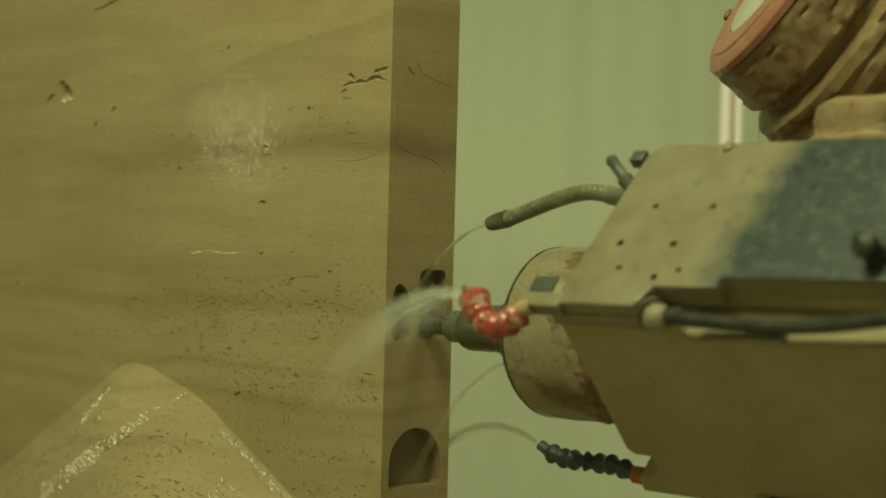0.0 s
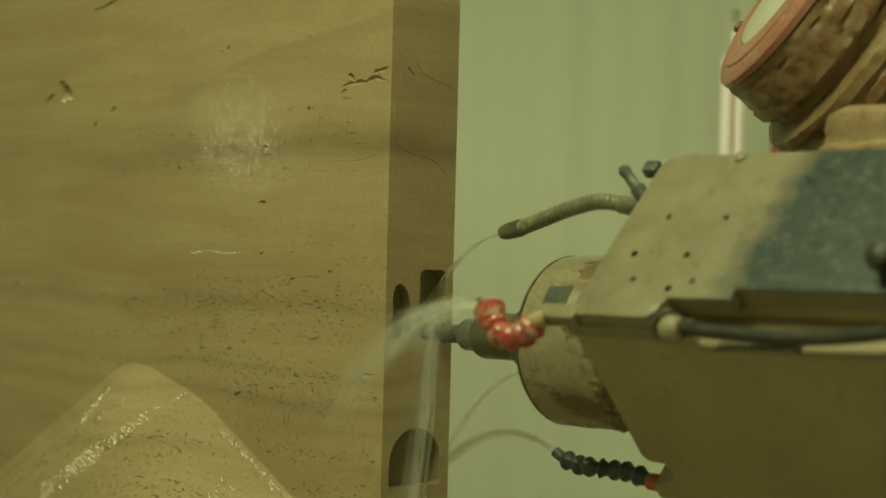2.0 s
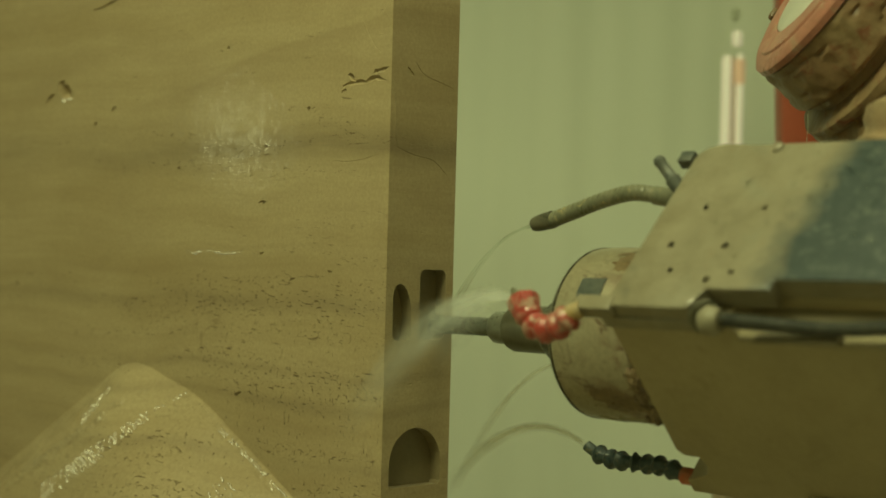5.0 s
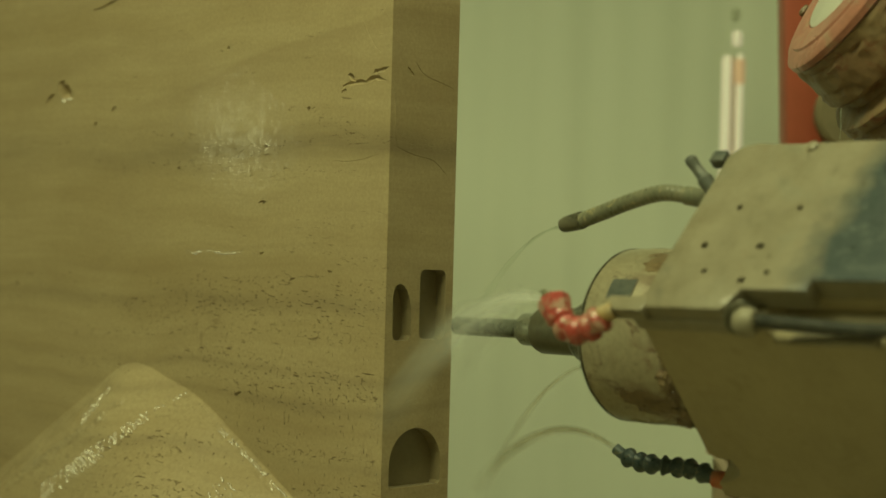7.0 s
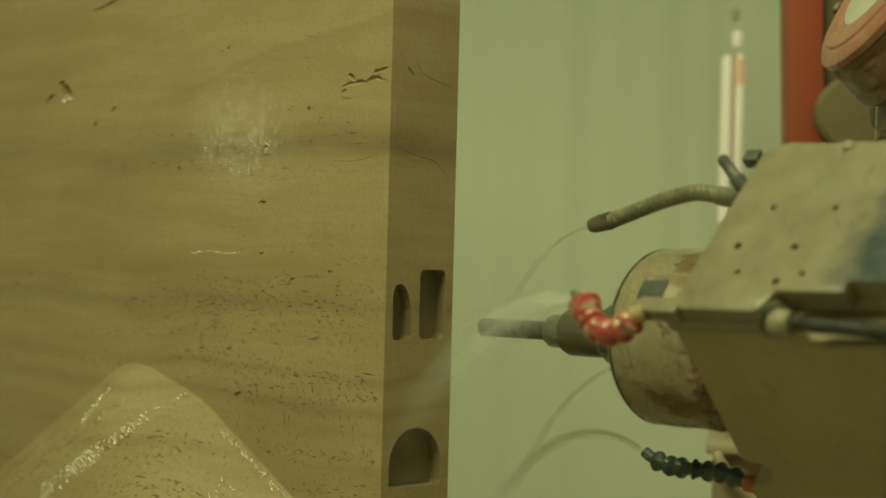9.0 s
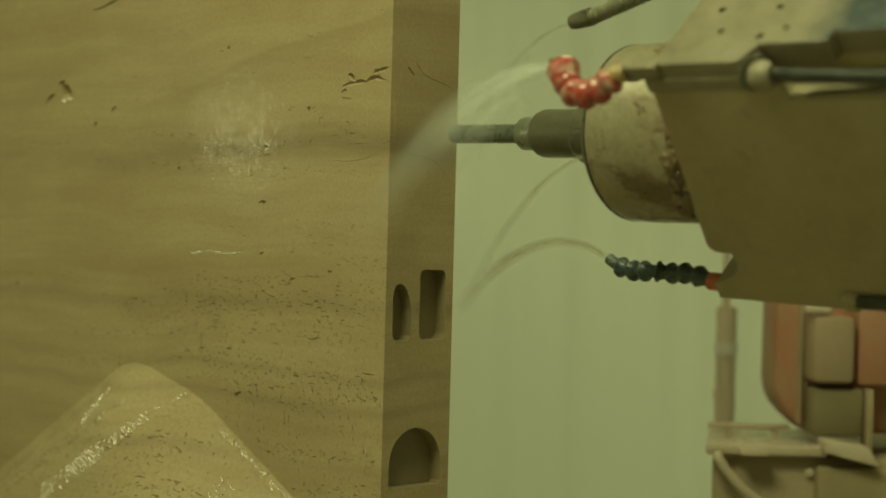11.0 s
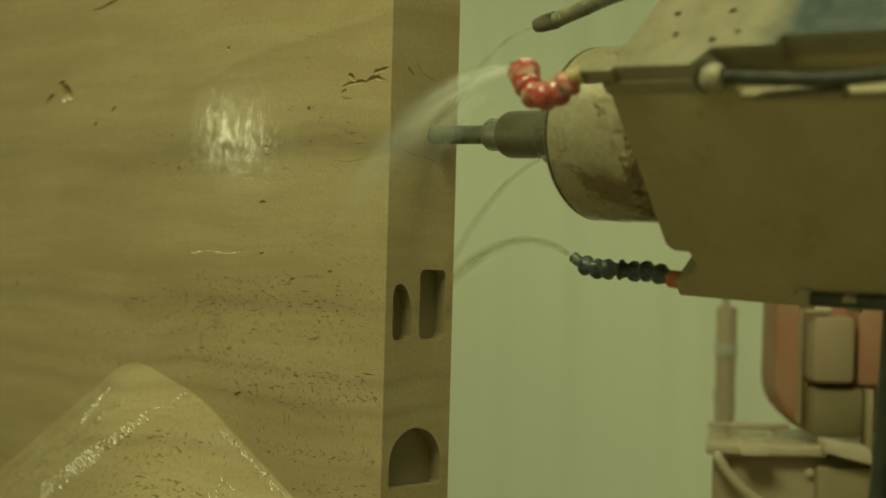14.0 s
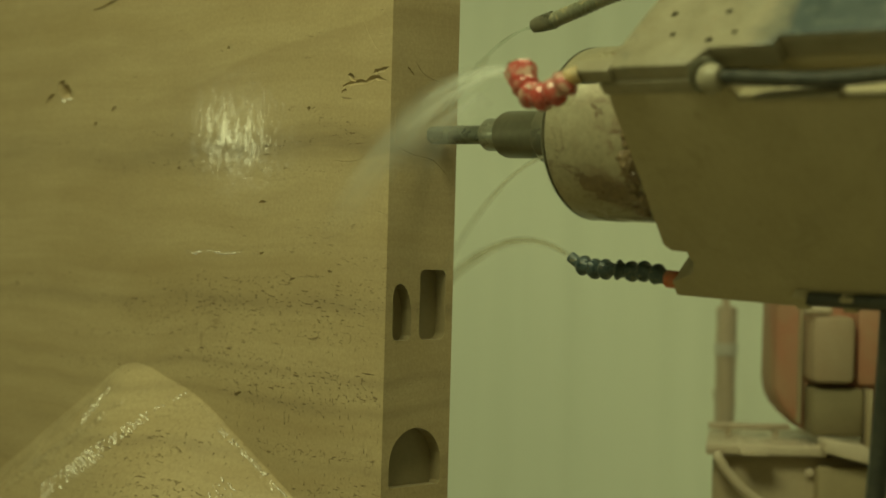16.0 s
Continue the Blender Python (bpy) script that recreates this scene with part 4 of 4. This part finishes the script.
def robot():
    """The robot that carries the head: pedestal, shoulder, moving arms and wrist."""
    bot = root("industrial_robot", "dusty red industrial robot on a pedestal behind the head", "robot")
    base = part("pedestal", prism([(0.555, 3.42), (1.35, 3.42), (1.35, 3.95), (0.645, 3.95)], 0.0, 1.003, "xy", 0.02), DUST, bot, "dust-covered pedestal")
    part("top_plate", prism([(0.536, 3.39), (0.78, 3.39), (0.78, 3.70), (0.59, 3.70)], 1.003, 1.024, "xy", 0.005), PALE, base, "pale plate on the pedestal")
    part("small_plate", box(0.600, 0.656, 3.355, 3.395, 1.006, 1.019, 0.002), PALE, base)
    bm = box(0.566, 0.735, 3.54, 3.56, 1.040, 1.052, 0.003)
    for x in (0.60, 0.70):
        box(x, x + 0.012, 3.545, 3.555, 1.02, 1.042, 0, bm)
    part("rail", bm, PALE, base)
    part("cable", tube([(0.558, 3.385, 1.008), (0.563, 3.376, 0.992), (0.582, 3.372, 0.966), (0.618, 3.372, 0.930), (0.67, 3.38, 0.90), (0.74, 3.40, 0.88)], 0.010), PALE, base, "pale looped cable")
    part("flap", prism([(0.765, 1.043), (0.853, 1.030), (0.876, 0.990), (0.766, 1.016)], 3.35, 3.43, "xz", 0.004), PALE, base, "pale bent sheet flap")
    part("front_cover", box(0.760, 1.0, 3.38, 3.46, 0.80, 0.985, 0.01), DARK_DUST, base)
    part("screw", lathe([(0.0, 0.010), (0.008, 0.010), (0.012, 0.006), (0.0122, 0.0)], (0, -1, 0), (0.751, 3.42, 0.968), 12), PALE, base)
    side = [(0.692, 1.42), (0.690, 1.13), (0.706, 1.09), (0.746, 1.052), (0.764, 1.04), (1.05, 1.04), (1.05, 1.42), (0.98, 1.5), (0.74, 1.5)]
    col = part("shoulder", prism(side, 3.50, 3.66, "xz", 0.02), ROBOT_DUST, bot, "dusty red shoulder casing")
    part("motor_cover", box(0.748, 0.834, 3.40, 3.52, 1.150, 1.285, 0.014), PINK_DUST, col, "dusty motor cover")
    part("connector", lathe([(0.0, 0.012), (0.05, 0.012), (0.055, 0.008)], (1, 0, 0), (0.735, 3.43, 1.297), 14), PALE, col, "pale cable connector")
    part("gear_cover", box(0.754, 0.858, 3.42, 3.52, 1.042, 1.140, 0.010), JOINT, col)
    part("red_cover", box(0.842, 0.96, 3.42, 3.52, 1.145, 1.32, 0.012), ROBOT_DUST, col)
    part("edge_strip", box(0.860, 0.871, 3.395, 3.45, 1.0, 1.14, 0.002), DUST, col)
    part("seam", box(0.738, 0.746, 3.485, 3.52, 1.06, 1.36, 0.002), DUST, col)

    arm = part("lower_arm", prism([(0.714, 1.40), (0.674, 2.5), (0.754, 2.5), (0.794, 1.40)], 3.52, 3.60, "xz", 0.012), ROBOT_RED, bot, "red painted lower arm")
    part("arm_cover", prism([(0.796, 1.45), (0.757, 2.5), (1.0, 2.5), (1.0, 1.45)], 3.56, 3.80, "xz", 0.012), JOINT, arm)
    fore = part("forearm", tube([(0.66, 2.60, 1.68), (0.74, 2.68, 1.80), (0.86, 2.88, 2.02), (0.84, 3.3, 2.36), (0.76, 3.56, 2.44)], lambda s: 0.115 + 0.02 * s, 28), DARK_RUST, bot, "brown crusted forearm")

    Z = (0, 0, 1)
    bm = lathe(close_rings([(-0.022, 0.12), (-0.022, 0.1515), (-0.03, 0.154), (-0.068, 0.160), (-0.092, 0.164), (-0.098, 0.160), (-0.101, 0.148), (-0.117, 0.147), (-0.121, 0.170), (-0.124, 0.182), (-0.140, 0.185), (-0.144, 0.177), (-0.149, 0.177), (-0.154, 0.185), (-0.168, 0.184), (-0.18, 0.168), (-0.19, 0.15), (-0.26, 0.12)], 0.005), Z, seg=200)
    for v in bm.verts:
        rad = Vector((v.co.x, v.co.y, 0))
        if rad.length > 0.122 and v.co.z < -0.024:
            k = noise.noise(v.co * 70) * 0.0022 + noise.noise(v.co * 30) * 0.0028 + noise.noise(v.co * 11) * 0.003
            crack = max(0.0, 0.12 - abs(noise.noise(Vector((v.co.x * 7, v.co.y * 7, v.co.z * 30))))) * 0.05
            v.co += rad.normalized() * (k - crack) + Vector((0, 0, k * 0.7))
    wrist = part("wrist", bm, RUST, bot, "joint casing caked with rust-brown slurry")
    wrist.matrix_basis = WRIST_PATH[0][1]
    part("cap", lathe([(-0.01, 0.0885), (0.001, 0.0885), (0.003, 0.0855), (0.0032, 0.0)], Z, seg=64), WHITE, wrist, "smooth white round cap")
    part("ring", lathe([(-0.012, 0.090), (0.002, 0.090), (0.004, 0.094), (0.002, 0.128), (-0.001, 0.130), (-0.002, 0.142), (-0.010, 0.1535), (-0.0195, 0.1545), (-0.021, 0.14)], Z, seg=96), PINK, wrist, "faded red ring round the cap")
    far = WRIST_TURN.to_3x3().inverted() @ Vector((-0.1, 1.0, -0.3))
    far.z = 0
    part("bolt", lathe([(-0.012, 0.010), (0.008, 0.010), (0.011, 0.007), (0.0112, 0.0)], Z, far.normalized() * 0.148 + Vector((0, 0, -0.006)), 6), DARK_RUST, wrist)
    # a strand of water that drips off the casing
    fall = WRIST_TURN.to_3x3().inverted() @ Vector((0, 0, -1))
    low = fall.copy()
    low.z = 0
    edge = low.normalized() * 0.160 + Vector((0, 0, -0.095))
    part("water_strand", tube([edge - fall * 0.004, edge + fall * 0.02, edge + fall * 0.048], lambda s: 0.0013 - 0.0005 * s, 8), WATER, wrist, "thin dripping strand of water")
    part("arm_joint", lathe([(0.0, 0.06), (0.01, 0.075), (0.05, 0.078), (0.06, 0.07)], (0, -1, 0), (0.836, 3.53, 1.70), 40), JOINT, bot, "round dusty joint cover")
    return arm, fore, wrist


LOWER_ARM, FOREARM, WRIST = robot()

GLOW = bpy.data.materials.new("tube_glow")
GLOW.use_nodes = True
b = GLOW.node_tree.nodes["Principled BSDF"]
b.inputs["Base Color"].default_value = (0.8, 0.76, 0.62, 1)
b.inputs["Emission Color"].default_value = (1.0, 0.92, 0.62, 1)
b.inputs["Emission Strength"].default_value = 0.25


# the sleeve's own glow stands in for tube light passing through it
SLEEVE = GLOW.copy()
SLEEVE.name = "amber_sleeve"
SLEEVE.node_tree.nodes["Principled BSDF"].inputs["Base Color"].default_value = (0.6, 0.42, 0.25, 1)
SLEEVE.node_tree.nodes["Principled BSDF"].inputs["Emission Color"].default_value = (0.9, 0.62, 0.32, 1)


def tube_lamp():
    lamp = root("tube_lamp", "upright glowing tube lamp on the back panel", "lamp", pose(0, 0, 0))
    for x, r, top in ((0.667, 0.012, 0.40), (0.699, 0.009, 0.405)):
        part("tube", lathe([(0.0, r * 0.7), (0.004, r), (top - 0.01, r), (top, r * 0.6)], (0, 0, 1), (x, 4.05, 1.48), 24), GLOW, lamp, "glowing white tube")
    part("sleeve", lathe([(0.0, 0.009), (0.004, 0.0125), (0.056, 0.0125), (0.06, 0.009)], (0, 0, 1), (0.699, 4.05, 1.812), 20), SLEEVE, lamp, "amber plastic sleeve on the tube")
    part("stub", lathe([(0.0, 0.010), (0.004, 0.0125), (0.03, 0.0125), (0.036, 0.009)], (0, 0, 1), (0.690, 4.05, 1.903), 20), GLOW, lamp, "short glowing end of the tube")
    part("cap", lathe([(0.0, 0.005), (0.004, 0.009), (0.024, 0.009), (0.03, 0.005)], (0, 0, 1), (0.686, 4.06, 1.965), 20), CURTAIN, lamp, "pale end cap")
    part("conduit", box(0.675, 0.692, 4.064, 4.080, 1.27, 1.88, 0.002), PALE, lamp)
    part("lower_holder", lathe([(0.0, 0.024), (0.30, 0.024)], (0, 0, 1), (0.682, 4.05, 0.98), 20), PALE, lamp)
    part("clip", lathe([(0.0, 0.028), (0.03, 0.028)], (0, 0, 1), (0.682, 4.05, 1.164), 20), WHITE, lamp, "white pipe clip")
    for z in (1.05, 1.60):
        part("bracket", box(0.695, 0.71, 4.06, 4.31, z - 0.012, z + 0.012, 0.002), PALE, lamp)
    return lamp


tube_lamp()


# ---- water ----


def veil(points, width, twist, material, parent, seed, head=0.06, tail=0.45):
    """A soft band of water along a path; it thins out to its edges and its end."""
    rnd = random.Random(seed)
    pts = smooth_path(points, 8)
    n, cols = len(pts) - 1, 10
    verts, faces, dense, flow, length, side = [], [], [], [], 0.0, None
    for i, q in enumerate(pts):
        s = i / n
        d = (pts[min(i + 1, n)] - pts[max(i - 1, 0)]).normalized()
        if i:
            length += (q - pts[i - 1]).length
        side = d.orthogonal().normalized() if side is None else (side - d * side.dot(d)).normalized()
        turn = Matrix.Rotation(radians(twist + 25 * s), 3, d)
        across = turn @ side
        for k in range(cols + 1):
            f = k / cols * 2 - 1
            w = width(s) * (1 + 0.25 * noise.noise((s * 6 + seed, f * 2, 0)))
            verts.append(q + across * f * w)
            dense.append((1 - f * f) ** 1.5 * min(1, s / head) * min(1, (1 - s) / tail))
            flow.append((length * 14 + seed * 7.3, f * 3.2 + seed, seed * 1.7))
    for i in range(n):
        for k in range(cols):
            a = i * (cols + 1) + k
            faces.append((a, a + 1, a + cols + 2, a + cols + 1))
    me = bpy.data.meshes.new("veil")
    me.from_pydata(verts, [], faces)
    me.materials.append(material)
    me.attributes.new("dense", "FLOAT", "POINT").data.foreach_set("value", dense)
    me.attributes.new("flow", "FLOAT_VECTOR", "POINT").data.foreach_set("vector", [c for v in flow for c in v])
    for f in me.polygons:
        f.use_smooth = True
    ob = new("veil", me)
    ob.parent = parent
    ob.visible_shadow = False
    return ob


def arc(start, ahead, lift, fall, j=Vector()):
    return [Vector(start) + Vector(ahead) * (k / 8) - DOWN * (lift * k / 8 - fall * (k / 8) ** 2) + j * (k / 8) for k in range(9)]


def thin_jet():
    ob = root("upper_jet", "thin clear water jet from the grey hose", "water", HEAD_PATH[0][1])
    for j in (Vector((0.002, 0.003, 0.0)), Vector((-0.006, -0.003, 0.002))):
        part("strand", tube(arc((-0.118, 0.095, 0.127), (-0.16, -0.01, -0.01), -0.01, 0.10, j), lambda s: 0.0017 * (1 + 0.2 * math.sin(23 * s)), 10), WATER, ob)
        ob.children[-1].visible_shadow = False
    return ob


def veil_jet(name, label, start, ahead, lift, fall, width, material, count, spread, seed, tail=0.45):
    rnd = random.Random(seed)
    ob = root(name, label, "water", HEAD_PATH[0][1])
    for i in range(count):
        j = Vector((rnd.uniform(-1, 1), rnd.uniform(-1, 1), rnd.uniform(-1, 1))) * spread
        veil(arc(start, ahead, lift * rnd.uniform(0.97, 1.03), fall * rnd.uniform(1 - 4 * spread, 1 + 4 * spread), j), width, 180 * i / count, material, ob, seed * 10 + i, tail=tail)
    return ob


JETS = [
    thin_jet(),
    veil_jet("lower_jet", "pale water arc from the navy hose", (-0.091, -0.083, -0.169), (-0.30, 0.0, 0.0), 0.147, 0.244, lambda s: 0.0065 + 0.009 * s, DULL_WATER, 3, 0.003, 2, 0.35),
    veil_jet("side_jet", "faint falling strand of water", (0.0, -0.09, 0.04), (-0.20, -0.02, 0.0), 0.0, 0.20, lambda s: 0.0035 + 0.005 * s, DULL_WATER, 2, 0.006, 3, 0.5),
    veil_jet("coolant_spray", "white coolant spray from the red hose", (0.055, -0.124, 0.216), (-0.46, 0.074, -0.081), 0.036, 0.276, lambda s: 0.008 + 0.040 * s, VEIL, 5, 0.028, 4, 0.85),
    veil_jet("spray_mist", "thin mist blown off the spinning drill", (-0.09, -0.075, 0.14), (-0.27, 0.04, -0.12), 0.0, 0.07, lambda s: 0.028 + 0.045 * s, HAZE, 3, 0.04, 6, 0.55),
]


def droplets():
    rnd = random.Random(9)
    bm = bmesh.new()
    for i in range(90):
        q = rnd.random()
        p = Vector((0.055, -0.124, 0.216)) + Vector((-0.46, 0.074, -0.081)) * q - DOWN * (0.036 * q - 0.276 * q * q)
        p += Vector((rnd.gauss(0, 1), rnd.gauss(0, 1), rnd.gauss(0, 1))) * (0.006 + 0.022 * q)
        bmesh.ops.create_icosphere(bm, subdivisions=1, radius=rnd.uniform(0.0006, 0.0016), matrix=Matrix.Translation(p))
    ob = thing("water_drops", bm, WATER, "scattered clear water drops round the drill", "water", kind="stuff")
    ob.matrix_basis = HEAD_PATH[0][1]
    return ob


DROPS = droplets()


def trickle():
    """Run-off that spills out of the pocket and down the milled side."""
    ob = root("water_trickle", "white run-off water on the milled side of the stone", "water", STONE_POSE)
    rnd = random.Random(3)
    for i in range(5):
        y, lean = 0.100 + rnd.uniform(-0.012, 0.012), rnd.uniform(0.03, 0.08)
        pts = [(-0.02, y - 0.004, 1.30), (0.006, y, 1.285)]
        pts += [(0.014, y - lean * k ** 0.8 + rnd.uniform(-0.006, 0.006), 1.285 - 0.48 * k) for k in (0.14, 0.32, 0.52, 0.76, 1.0)]
        veil(pts, lambda s: 0.008 + 0.010 * s, 40 * i + 20, TRICKLING, ob, 70 + i, tail=0.25)
    return ob


TRICKLE = trickle()


def wet_film():
    """A thin film of water that runs down the sawn face once the spray reaches it."""
    m, t, b = nodes_of("water_sheet")
    gloss = t.nodes.new("ShaderNodeBsdfGlossy")
    gloss.inputs["Roughness"].default_value = 0.11
    clear = t.nodes.new("ShaderNodeBsdfTransparent")
    fres = t.nodes.new("ShaderNodeFresnel")
    fres.inputs["IOR"].default_value = 1.42
    dense = t.nodes.new("ShaderNodeAttribute")
    dense.attribute_name = "dense"
    patch = ramp(t, noise_at(t, coords(t, 46, 46, 30), 1.0, 5, 0.65), [(0.42, 0.0), (0.58, 1.0)])
    rip = add(t, "Bump", Strength=0.2, Distance=0.002)
    t.links.new(noise_at(t, coords(t, 90, 90, 60), 1.0, 3, 0.5), rip.inputs["Height"])
    for node in (gloss, fres):
        t.links.new(rip.outputs[0], node.inputs["Normal"])
    k = mixed(t, 1.0, mixed(t, 1.0, fres.outputs[0], dense.outputs["Fac"], "MULTIPLY"), patch, "MULTIPLY")
    mx = t.nodes.new("ShaderNodeMixShader")
    t.links.new(k, mx.inputs[0])
    t.links.new(clear.outputs[0], mx.inputs[1])
    t.links.new(gloss.outputs[0], mx.inputs[2])
    t.links.new(mx.outputs[0], t.nodes["Material Output"].inputs["Surface"])
    cols, rows = 24, 24
    verts, dens = [], []
    for i in range(cols + 1):
        for j in range(rows + 1):
            f, g = i / cols * 2 - 1, j / rows * 2 - 1
            verts.append((-0.393 + 0.115 * f, -0.0035, 1.583 + 0.145 * g))
            dens.append(max(0.0, 1 - f * f) * max(0.0, 1 - g * g))
    faces = [(i * (rows + 1) + j, (i + 1) * (rows + 1) + j, (i + 1) * (rows + 1) + j + 1, i * (rows + 1) + j + 1) for i in range(cols) for j in range(rows)]
    me = bpy.data.meshes.new("water_film")
    me.from_pydata(verts, [], faces)
    me.materials.append(m)
    me.attributes.new("dense", "FLOAT", "POINT").data.foreach_set("value", dens)
    ob = tagged(new("water_film", me), "thin glistening film of water running down the stone", "water", kind="stuff")
    ob.visible_shadow = False
    ob.matrix_basis = STONE_POSE
    return ob


FILM = wet_film()


def motions():
    for ob in (HEAD, DROPS, *JETS):
        walk(ob, HEAD_PATH)
    walk(WRIST, WRIST_PATH)
    walk(FOREARM, [(t, Matrix.Translation((x, y, z))) for t, x, y, z in WRIST_ROWS])
    walk(LOWER_ARM, [(0.0, pose(-0.020, 0, 0)), (4.0, pose(-0.012, 0, 0)), (9.0, pose(0.005, 0, 0)), (11.4, pose(-0.005, 0, 0)), (16.0, pose(-0.005, 0, 0))])
    away = [(0.0, -0.10, 0.0), (1.6, -0.10, 0.0), (1.9, 0.0, 0.0), (4.3, 0.0, -0.03), (4.9, 0.0, -0.35), (5.4, 0.0, -1.6), (16.0, 0.0, -1.6)]
    walk(TRICKLE, [(t, STONE_POSE @ pose(x, 0, z)) for t, x, z in away])
    runs = [(0.0, 0.5), (11.2, 0.5), (12.0, 0.34), (13.0, 0.15), (14.0, 0.0), (16.0, -0.005)]
    walk(FILM, [(t, STONE_POSE @ pose(0, 0, z)) for t, z in runs])
    drill = [o for o in HEAD.children if o.name.startswith("drill_chuck")][0]
    walk(drill, [(i * 0.1, pose(0, 0, 0, 76 * i)) for i in range(161)])


motions()
